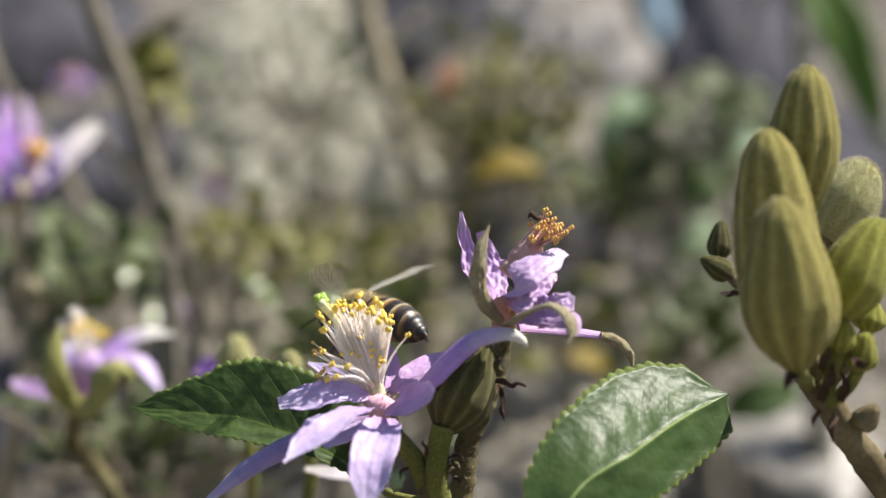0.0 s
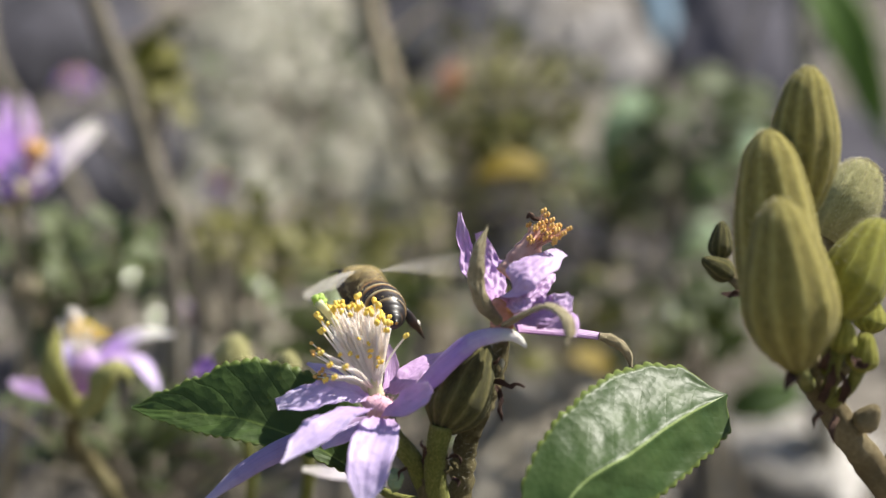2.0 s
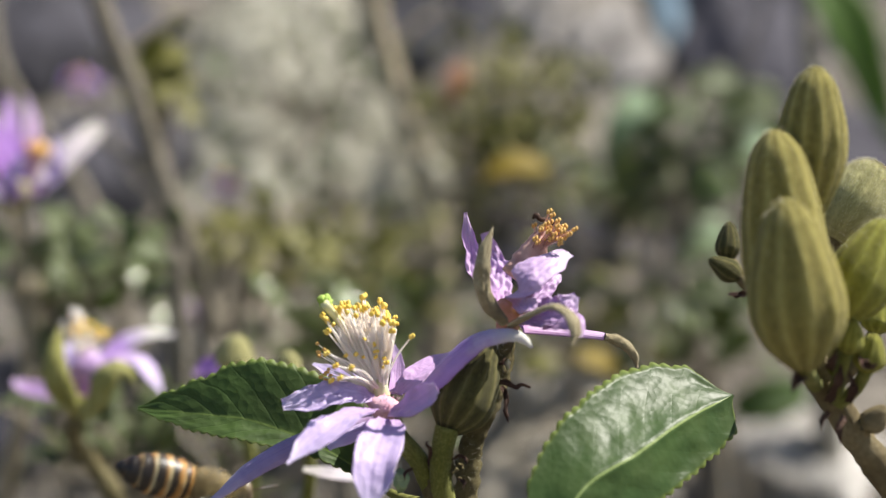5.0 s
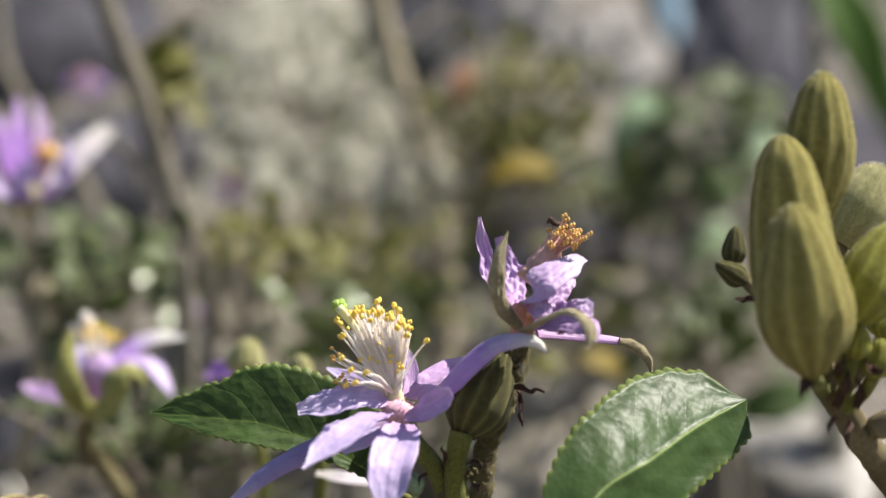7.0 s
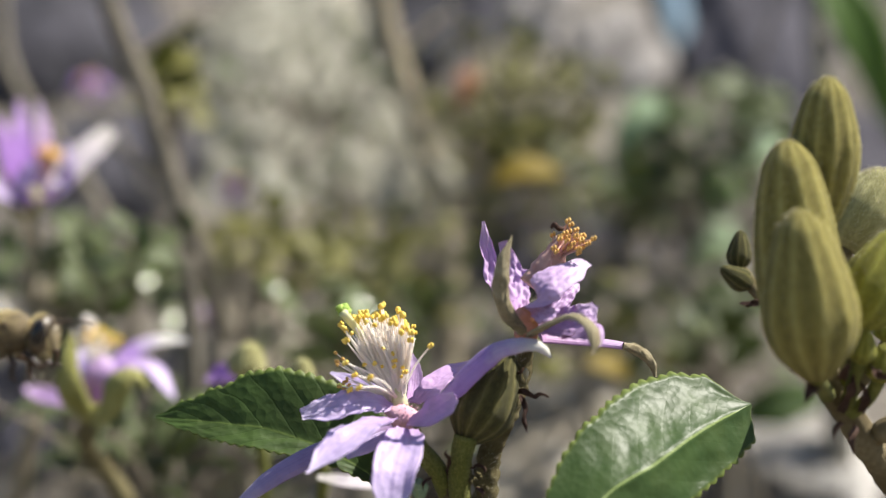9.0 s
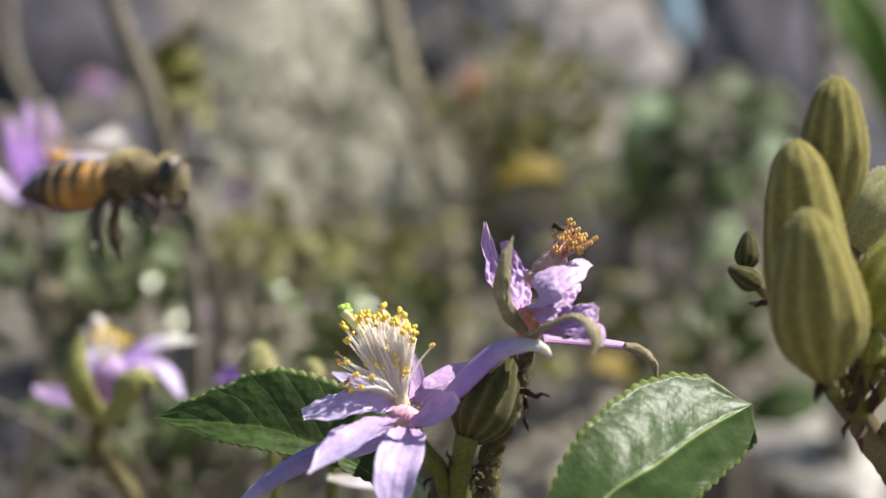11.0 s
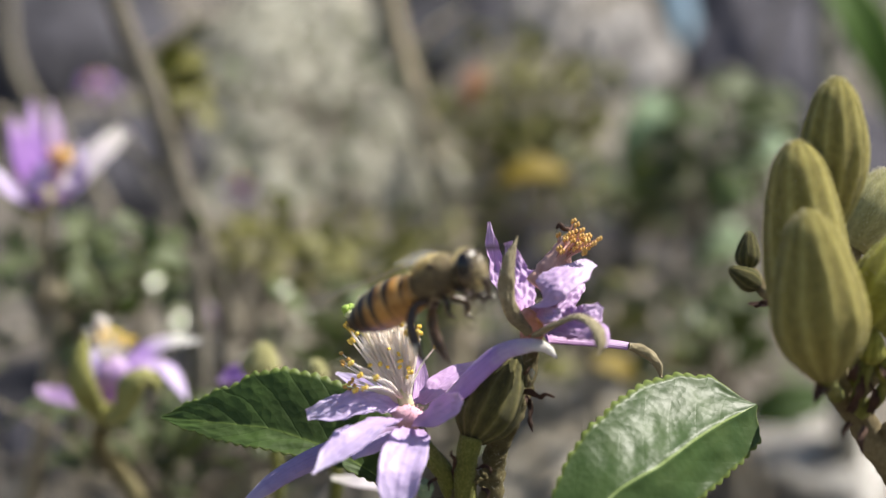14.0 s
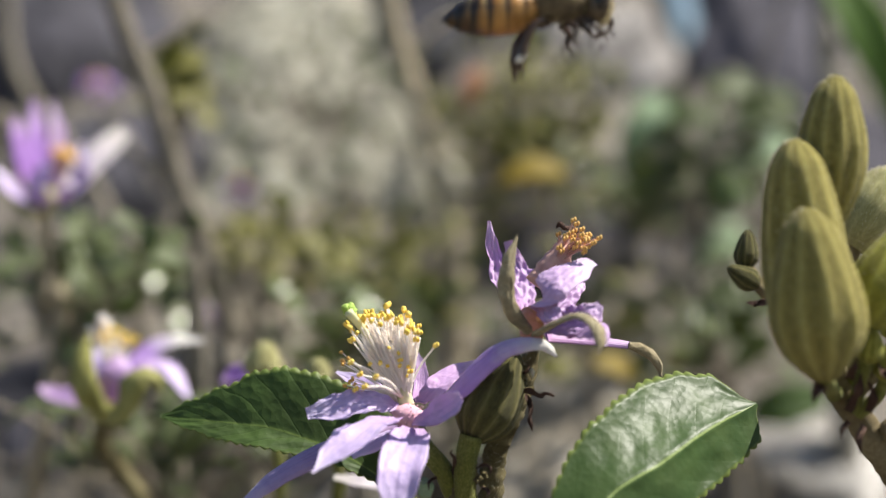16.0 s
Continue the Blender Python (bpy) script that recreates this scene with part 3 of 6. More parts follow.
def main_flower(branch):
    g = Geo()
    lump(g, S(704, 728, 150), 30 * U, 30 * U, 20 * U, Matrix.Rotation(0.25, 3, "Y"), 3, 0.25, 12, 18, 1.5)
    tube(g, MM((711, 738, 152), (716, 752, 152.5)), [20 * U, 14 * U], 5, 12)
    flower = part("flower", g, M_OVARY, branch, "open lilac star-shaped flower with a fan of yellow-tipped stamens")
    r = random.Random(77)
    g = Geo()
    for i in range(160):
        v = rand_dir(r)
        p = S(704, 728, 150) + Vector((v.x * 29 * U, v.y * 29 * U, v.z * 19 * U))
        tube(g, [p, p + (v + rand_dir(r) * 0.5) * 7 * U], [0.00004, 0.00001], 2, 3)
    tagged(part("down", g, M_OVARY, flower, "short pink hairs"), kind="stuff")

    def petal(name, pts, widths, normal, mat=M_PETAL, label="", **more):
        g = Geo()
        blade(g, MM(*pts), [w * U for w in widths], Vector(normal).normalized(), **{"nu": 36, "nv": 17, "crinkle": 0.035, **more})
        part(name, g, mat, flower, label)
    petal("petal", [(684, 734, 147.5), (644, 748, 145), (595, 784, 142.5), (536, 830, 140.5)], (16, 33, 40, 33, 3), (-0.20, -0.46, 0.87), cup=0.45, seed=1, ruffle=0.2)
    petal("petal", [(714, 752, 147.5), (704, 782, 144.5), (690, 835, 142), (680, 910, 140.5)], (20, 36, 41, 36, 12), (0.05, -0.72, 0.70), cup=0.5, seed=2, ruffle=0.18)
    petal("petal", [(688, 714, 149.5), (645, 704, 148.5), (590, 712, 147.5), (526, 726, 147)], (8, 20, 26, 25, 10), (0.05, -0.86, 0.52), cup=0.35, seed=3, ruffle=0.5, crinkle=0.06, ragged=0.15)
    petal("petal", [(716, 740, 148), (744, 730, 146), (774, 714, 145), (800, 695, 144.5)], (10, 20, 25, 23, 12), (0.05, -0.86, 0.52), mat=M_PETAL_DARK, cup=0.5, seed=4, ruffle=0.3)
    petal("petal", [(694, 706, 153.5), (660, 690, 155), (622, 672, 157), (578, 652, 158)], (8, 14, 17, 15, 4), (-0.1, -0.60, 0.8), cup=0.3, seed=5, ruffle=0.3)
    petal("petal", [(720, 704, 154), (727, 680, 156), (729, 650, 157), (722, 618, 158)], (9, 12, 14, 10, 3), (-0.1, -0.95, 0.25), mat=M_PETAL_DARK, cup=0.5, seed=6)
    petal("petal", [(730, 706, 152.5), (752, 684, 153.5), (785, 656, 155), (826, 632, 156.5)], (10, 22, 26, 20, 4), (-0.15, -0.55, 0.85), mat=M_PETAL_DARK, cup=0.4, seed=7, ruffle=0.25)
    petal("sepal", [(735, 726, 152), (776, 692, 149.5), (822, 644, 147.5), (872, 607, 146.5), (924, 597, 146), (952, 605, 145.6), (968, 624, 145.4)], (10, 25, 33, 28, 22, 17, 11, 3), (0.0, -0.62, 0.8), mat=M_SEPAL_IN, label="lilac sepal arched over with a pale green tip", cup=-0.9, seed=8, thick=0.0005, nu=40)
    petal("sepal", [(690, 752, 152), (615, 770, 151), (545, 797, 150), (470, 838, 149), (402, 894, 148)], (10, 20, 23, 20, 8), (-0.55, -0.75, 0.28), mat=M_SEPAL_SHADED, cup=-0.5, seed=9, thick=0.0005)
    petal("sepal", [(700, 750, 152), (672, 764, 151), (640, 780, 150.5), (606, 802, 150)], (12, 18, 18, 6), (-0.2, -0.7, 0.7), mat=M_PETAL, cup=-0.3, seed=10)
    # stamens and pistil
    base = S(699, 700, 150.5)
    axis = S(658, 556, 149.5) - base
    g = Geo()
    tube(g, MM((704, 722, 150.5), (701, 708, 150.5), (696, 684, 150.3), (692, 664, 150)), [15 * U, 15 * U, 13 * U, 5 * U], 10, 14)
    part("stalk", g, M_STYLE, flower, "pale green stalk below the stamens")
    r = random.Random(4)
    reach = [(-80, 88), (-62, 104), (-45, 132), (-33, 160), (-16, 168), (0, 152), (12, 126)]

    def stamen(phi, length, dep, radius, anther, seed):
        """One filament at the lean phi (degrees), bowed a little, with its two-lobed anther where it has one."""
        a = radians(phi)
        d = Vector((math.sin(a), dep, math.cos(a))).normalized()
        p0 = base + Vector((d.x * 10 * U + r.uniform(-8, 8) * U, d.y * 14 * U, r.uniform(-4, 4) * U))
        p2 = p0 + d * length
        p1 = p0.lerp(p2, 0.5) + Vector((r.uniform(-1, 1) * 4 * U, 0, 3 * U))
        g = Geo()
        tube(g, [p0, p1, p2], [radius * 1.15, radius, radius * 0.55], 9, 6)
        part("filament", g, M_FILAMENT, flower)
        if not anther:
            return
        an = anther * r.uniform(0.8, 1.2)
        rot = d.to_track_quat("Z", "Y").to_matrix() @ Matrix.Rotation(r.uniform(0, 6.28), 3, "Z") @ Matrix.Rotation(r.uniform(-0.7, 0.7), 3, "X")
        g = Geo()
        lump(g, p2 + rot @ Vector((an * 0.48, 0, an * 0.2)), an * 0.7, an * 0.8, an, rot, seed, 0.3, 7, 8)
        lump(g, p2 + rot @ Vector((-an * 0.48, 0, 0)), an * 0.65, an * 0.8, an * 0.95, rot, seed + 50, 0.3, 7, 8)
        part("anther", g, M_ANTHER_OLD if phi < -44 else M_ANTHER, flower)

    def reach_at(phi):
        k = max(j for j in range(6) if reach[j][0] <= phi or j == 0)
        (a0, l0), (a1, l1) = reach[k], reach[k + 1]
        return (l0 + (l1 - l0) * (phi - a0) / (a1 - a0)) * U
    # the crown: anthers stand free of one another over the tips
    for i in range(60):
        phi = -36 + 48 * ((i * 0.618) % 1.0) + r.uniform(-1.5, 1.5)
        stamen(phi, reach_at(phi) * r.uniform(0.87, 1.03), r.uniform(-0.42, 0.4), 0.00011, 0.00023, i)
    # drooping side stamens, browner with age
    for i in range(13):
        phi = r.uniform(-80, -38)
        stamen(phi, reach_at(phi) * r.uniform(0.85, 1.05), r.uniform(-0.35, 0.25), 0.00008, 0.00018, 100 + i)
    # short inner stamens towards the front
    for i in range(14):
        phi = r.uniform(-38, 10)
        stamen(phi, reach_at(phi) * r.uniform(0.38, 0.66), r.uniform(-0.6, -0.42), 0.00007, 0.00017, 140 + i)
    # the dense white brush of filaments under the crown
    for i in range(190):
        phi = min(10.0, max(-36.0, r.gauss(-14, 13)))
        stamen(phi, reach_at(phi) * r.uniform(0.62, 0.93), r.uniform(-0.42, 0.36), 0.00013, 0.0, 200 + i)
    # a few stamens that stand off by themselves
    for k, (x, y, d) in enumerate(((755, 604, 148), (612, 682, 148), (620, 656, 146), (604, 634, 147), (628, 678, 145), (648, 660, 144))):
        g = Geo()
        q = S(x, y, d)
        tube(g, [base, base.lerp(q, 0.5) + Vector((0, -0.0002, 0.0005)), q], [0.00012, 0.00009, 0.00006], 10, 6)
        part("filament", g, M_FILAMENT, flower)
        g = Geo()
        for j in (-1, 1):
            lump(g, q + Vector((0.00010 * j, 0, 0.00005 * j)), 0.00016, 0.00018, 0.00021, None, k + 3 * j, 0.3, 7, 8)
        part("anther", g, M_ANTHER, flower)
    g = Geo()
    tube(g, MM((698, 690, 150.5), (660, 622, 150.5), (624, 574, 149), (600, 545, 148)), [5 * U, 6 * U, 6.5 * U, 8 * U], 14, 9)
    part("style", g, M_STYLE, flower, "pale green style leaning out of the stamens")
    g = Geo()
    for k, (x, y, s) in enumerate(((595, 538, 7), (603, 537, 8), (608, 543, 7), (597, 546, 6), (604, 547, 7))):
        lump(g, S(x, y, 148.4 + 0.2 * (k % 2)), s * U, None, None, None, k, 0.4, 10, 12)
    part("stigma", g, M_STIGMA, flower, "lobed bright green stigma")
    return flower


def faded_flower(branch):
    g = Geo()
    lump(g, S(928, 560, 151), 28 * U, 24 * U, 26 * U, None, 7, 0.2, 11, 16)
    tube(g, MM((920, 610, 152.5), (924, 580, 152)), [13 * U, 22 * U], 6, 12)
    flower = part("flower", g, plain_material("amber_pink_cup", srgb(170, 120, 70), srgb(214, 160, 150), 700, 0.6, through=0.25), branch, "wilting lilac flower with crumpled petals and orange anthers")

    def petal(name, pts, widths, normal, mat=M_PETAL_OLD, label="", **more):
        g = Geo()
        old = {"nu": 44, "nv": 19, "crinkle": 0.035 if name == "petal" else 0.04, "ragged": 0.2 if name == "petal" else 0.08}
        blade(g, MM(*pts), [w * U for w in widths], Vector(normal).normalized(), **{**old, **more})
        part(name, g, mat, flower, label)
    petal("sepal", [(920, 580, 148.5), (893, 545, 146.5), (882, 500, 146), (888, 455, 146), (899, 408, 146.5)], (11, 16, 18, 15, 2), (0.25, -1, 0.1), mat=M_SEPAL_DRY, label="upright olive felted sepal", cup=-0.9, thick=0.0004, ruffle=0.35, seed=1, twist=0.8, crinkle=0.08)
    petal("petal", [(890, 540, 153), (872, 500, 154), (856, 450, 155), (848, 384, 155)], (8, 14, 17, 14, 4), (0.35, -0.9, 0.1), mat=M_PETAL_DARK, ruffle=0.9, cup=0.6, seed=2)
    petal("petal", [(915, 550, 154), (905, 510, 157), (898, 470, 159), (882, 420, 159)], (10, 26, 32, 18, 8), (0.1, -0.9, 0.3), mat=M_PETAL_DARK, ruffle=0.9, cup=0.4, seed=3)
    petal("petal", [(946, 548, 148.5), (944, 526, 146.5), (956, 498, 146), (986, 474, 147), (1026, 452, 149.5)], (10, 25, 37, 34, 19), (-0.02, -0.56, 0.82), ruffle=0.2, cup=-0.5, seed=4, nu=60, nv=27, crinkle=0.04, ragged=0.16)
    petal("petal", [(950, 556, 150), (978, 532, 151), (1000, 508, 152), (1014, 492, 153)], (10, 16, 18, 13, 6), (0.25, -0.9, 0.2), ruffle=0.6, cup=0.6, seed=5, mat=M_PETAL_DARK)
    petal("petal", [(935, 545, 146.5), (958, 548, 146), (975, 540, 146.5)], (8, 16, 14, 4), (0.1, -0.9, 0.4), ruffle=0.8, cup=0.4, seed=12)
    petal("petal", [(945, 575, 149), (985, 568, 147), (1020, 556, 146), (1046, 532, 146.5)], (12, 24, 30, 24, 8), (0.1, -0.85, 0.5), ruffle=0.6, cup=0.4, seed=6, mat=M_PETAL_DARK)
    petal("sepal", [(930, 584, 147), (962, 566, 144.5), (1004, 550, 143), (1036, 564, 141.5), (1046, 592, 140.5), (1040, 618, 140)], (9, 10, 12, 13, 11, 3), (0.1, -0.30, 0.95), mat=M_SEPAL_DRY, label="curled olive sepal with a lilac inside", cup=-0.6, thick=0.0004, seed=7, nu=34, ruffle=0.2)
    petal("petal", [(990, 585, 147), (1025, 576, 145), (1050, 580, 144.0), (1054, 606, 143.5)], (10, 20, 20, 12, 4), (0.2, -0.8, 0.5), ruffle=0.3, cup=-0.5, seed=8, mat=M_PETAL_DARK)
    petal("sepal", [(950, 588, 150), (1010, 592, 151.6), (1064, 598, 152.3), (1116, 608, 152.8), (1144, 630, 153), (1152, 655, 153)], (12, 12, 10, 8, 7, 2), (0.05, -0.7, 0.7), mat=M_PETAL_DARK, label="narrow lilac sepal drying brown at the tip", cup=-0.5, thick=0.0003, seed=9, nu=30)
    g = Geo()
    blade(g, MM((1096, 604, 152.2), (1126, 612, 152.4), (1147, 634, 152.5), (1153, 659, 152.5)), [8 * U, 12 * U, 9 * U, 3 * U], Vector((0.1, -0.8, 0.6)), cup=-0.7, thick=0.0005, ruffle=0.5, crinkle=0.1, nu=30, nv=13)
    part("tip", g, M_SEPAL_DRY, flower, "dry brown curled tip of a sepal")
    # a column of old filaments with the anthers crowded on its end and outer side
    base, end = S(938, 500, 150), S(992, 418, 150.5)
    g = Geo()
    tube(g, [base, base.lerp(end, 0.5), end], [26 * U, 24 * U, 15 * U], 14, 18, 0.25)
    part("stamen_column", g, M_FILAMENT_OLD, flower, "pink bundle of old filaments")
    r = random.Random(9)
    for i in range(46):
        f = r.uniform(0.35, 1.0)
        p = base.lerp(end, f)
        q = S(r.gauss(998, 13) if i % 4 else r.gauss(1020, 6), r.gauss(416, 15) if i % 3 else r.uniform(384, 448), 150 + r.uniform(-1.8, 1.2))
        g = Geo()
        tube(g, [p, p.lerp(q, 0.6) + Vector((0.0002, 0, 0.0003)), q], [0.00010, 0.00008, 0.00006], 7, 5)
        part("filament", g, M_FILAMENT_OLD, flower)
        g = Geo()
        for j in (-1, 1):
            lump(g, q + Vector((0.00011 * j, 0, 0.00005 * j)), 0.00013, 0.00016, 0.00019, None, i + 3 * j, 0.3, 7, 8)
        part("anther", g, M_ANTHER_OLD, flower)
    g = Geo()
    tube(g, MM((1006, 404, 151), (994, 397, 150.5), (982, 397, 150), (974, 389, 150), (968, 396, 150)), [5 * U, 4 * U, 4 * U, 5 * U, 2 * U], 14, 7)
    part("style", g, M_BRACT, flower, "dry brown curled style")
    return flower


def bract(branch, pts, widths, normal=(0, -1, 0.2), mat=None, seed=0):
    g = Geo()
    blade(g, MM(*pts), [w * U for w in widths], Vector(normal).normalized(), cup=1.2, thick=0.00012, ruffle=1.4, twist=1.6, seed=seed, nu=16, nv=5)
    part("bract", g, mat or M_BRACT, branch)


def central_branch():
    foot = Vector((0.004, 0.175, 0.0))
    b = thing("flowering_branch", foot, "flowering shrub branch with lilac flowers, a bud and serrated leaves", "shrub branch", "flowering branches of the shrub")
    g = Geo()
    tube(g, [foot + Vector((0, 0, -0.01)), Vector((0.006, 0.172, 0.35)), Vector((0.002, 0.162, 0.70))] + MM((835, 1400, 154), (842, 1000, 153), (850, 880, 153), (862, 790, 152.5), (892, 722, 152), (917, 660, 152.5), (922, 605, 152.5)),
         [0.0035, 0.003, 0.0024, 0.0017, 0.00105, 22 * U, 20 * U, 18 * U, 15 * U, 14 * U], 110, 16, 0.34, 2)
    part("stem", g, M_BARK_TAN, b, "speckled tan-green woody stem")
    g = Geo()
    tube(g, MM((800, 905, 151), (790, 870, 150.5), (768, 826, 150), (735, 785, 150.5), (716, 750, 151)), [20 * U, 20 * U, 18 * U, 17 * U, 19 * U], 20, 14, 0.12, 3)
    part("pedicel", g, M_PEDICEL, b, "green pedicel below the open flower")
    g = Geo()
    tube(g, MM((812, 905, 150), (806, 860, 149.5), (808, 810, 149), (818, 765, 149)), [21 * U, 20 * U, 19 * U, 21 * U], 16, 14, 0.1, 4)
    part("pedicel", g, M_PEDICEL, b, "green pedicel below the bud")
    g = Geo()
    tube(g, MM((835, 1000, 152), (815, 930, 151), (800, 880, 150.5), (798, 850, 150)), [20 * U, 24 * U, 26 * U, 20 * U], 12, 14, 0.3, 6)
    part("node", g, M_BARK_TAN, b, "knotted joint of the stem")
    g = Geo()
    pod(g, S(818, 770, 149.5), S(897, 612, 150.5), 57 * U, 12, 0.045, seed=2, shape=(0.38, 0.86, 1.0, 0.94, 0.78, 0.5, 0.25))
    part("flower_bud", g, M_BUD_SMALL, b, "closed ribbed olive-green flower bud")
    main_flower(b)
    faded_flower(b)
    # leaves
    g = Geo()
    blade(g, MM((985, 1000, 140), (1060, 876, 142.5), (1150, 816, 145.5), (1240, 752, 149.5), (1322, 708, 153.5)), [w * U for w in (52, 104, 114, 130, 145, 146, 130, 98, 5)],
          Vector((0.34, -0.66, 0.67)), cup=0.36, thick=0.00030, nu=240, nv=25, teeth=24, tooth=7 * U,
          left=Vector((-0.54, 0.66, 0.62)), right=Vector((0.42, 0.20, -0.66)), wide=[w * U for w in (32, 56, 80, 92, 97, 95, 88, 74, 5)], seed=3, ruffle=0.06)
    part("leaf", g, M_LEAF, b, "glossy green serrated leaf with a pale midrib")
    g = Geo()
    tube(g, MM((860, 1050, 150), (930, 1045, 143), (985, 1000, 140)), [10 * U, 8 * U, 8 * U], 10, 8)
    part("leaf_stalk", g, M_PEDICEL, b)
    g = Geo()
    blade(g, MM((715, 880, 154), (600, 806, 155), (480, 757, 156), (370, 741, 157), (268, 732, 158)), [w * U for w in (6, 16, 26, 40, 50, 50, 42, 24, 3)],
          Vector((0.0, -0.75, 0.66)), cup=0.0, thick=0.00030, nu=240, nv=25, teeth=26, tooth=6 * U,
          left=Vector((0.02, -0.66, -0.58)), right=Vector((0.12, 0.27, 0.95)), wide=[w * U for w in (40, 120, 130, 124, 118, 100, 66, 36, 6)], seed=5, ruffle=0.12)
    part("leaf", g, M_LEAF_DARK, b, "dark green serrated leaf folded along its midrib")
    g = Geo()
    tube(g, MM((790, 900, 152), (740, 890, 153), (715, 880, 154)), [9 * U, 8 * U, 8 * U], 10, 8)
    part("leaf_stalk", g, M_PEDICEL, b)
    # dry bracts on the stem
    bract(b, [(905, 688, 150), (920, 685, 149), (938, 693, 148.5), (950, 688, 148), (965, 694, 148)], (5, 7, 5, 4, 2), seed=1)
    bract(b, [(912, 692, 150), (922, 712, 149), (922, 735, 148.5), (926, 756, 148.5)], (5, 6, 5, 2), seed=2)
    for k, (pts, w) in enumerate([
            ([(826, 822, 148.5), (842, 816, 147.5), (852, 822, 147), (850, 832, 147)], (2, 4, 3, 1)),
            ([(784, 826, 148.5), (788, 808, 147.5), (780, 796, 147), (784, 788, 147)], (3, 5, 3, 1)),
            ([(836, 856, 148.5), (848, 862, 147.5), (846, 872, 147)], (3, 5, 1)),
            ([(756, 838, 148.5), (744, 846, 147.5), (742, 860, 147)], (3, 4, 1)),
            ([(902, 655, 150.5), (914, 650, 149.5), (920, 640, 149.5)], (3, 4, 1))]):
        bract(b, pts, w, seed=30 + k)
    g = Geo()
    lump(g, S(924, 654, 150.5), 5 * U, 5 * U, 10 * U, None, 2, 0.4, 9, 10)
    part("scale", g, M_HAIR, b, "small white bud scale on the stem")
    r = random.Random(91)
    for k in range(16):
        y = r.uniform(806, 862)
        x = r.choice((782, 800, 826, 840)) + r.uniform(-8, 8)
        g = Geo()
        lump(g, S(x, y, 148.6 + 0.03 * abs(x - 810)), r.uniform(3, 6) * U, 5 * U, r.uniform(3, 7) * U, None, k, 0.7, 9, 11, 1.8)
        part("bud_scale", g, M_BARK_TAN if k % 3 else M_BRACT, b)
    # a tuft of pale hairs and a small leaf bud by the joint
    g = Geo()
    lump(g, S(736, 858, 148), 13 * U, 10 * U, 18 * U, None, 6, 0.6, 10, 12, 1.6)
    part("leaf_bud", g, M_LEAF_PALE, b, "pale green downy leaf bud")
    for k, (y0, y1, x0, x1) in enumerate(((610, 720, 905, 925), (730, 880, 845, 880), (770, 880, 795, 830))):
        r = random.Random(60 + k)
        g = Geo()
        for i in range(60):
            p = S(r.uniform(x0, x1), r.uniform(y0, y1), 150.5 - 0.8 * r.random())
            d = Vector((r.uniform(-1, 1), -0.8, r.uniform(-0.3, 1))).normalized() * 5 * U
            tube(g, [p + Vector((0, 0.0006, 0)), p + d], [0.000025, 0.000008], 2, 3)
        tagged(part("down", g, M_HAIR, b, "fine pale hairs on the stem"), kind="stuff")
    return b


def down(bud, shell, base, top, seed, count, length):
    """Short pale hairs that stand on a bud."""
    r = random.Random(seed)
    axis = (top - base).normalized()
    g = Geo()
    for i in range(count):
        p = shell.verts[r.randrange(len(shell.verts))]
        out = p - base - axis * (p - base).dot(axis)
        if out.length < 0.0002:
            continue
        d = (out.normalized() + axis * 0.5 + rand_dir(r) * 0.5).normalized() * length * r.uniform(0.6, 1.3)
        tube(g, [p, p + d], [0.000018, 0.000006], 2, 3)
    tagged(part("down", g, M_HAIR, bud, "short pale down"), kind="stuff")


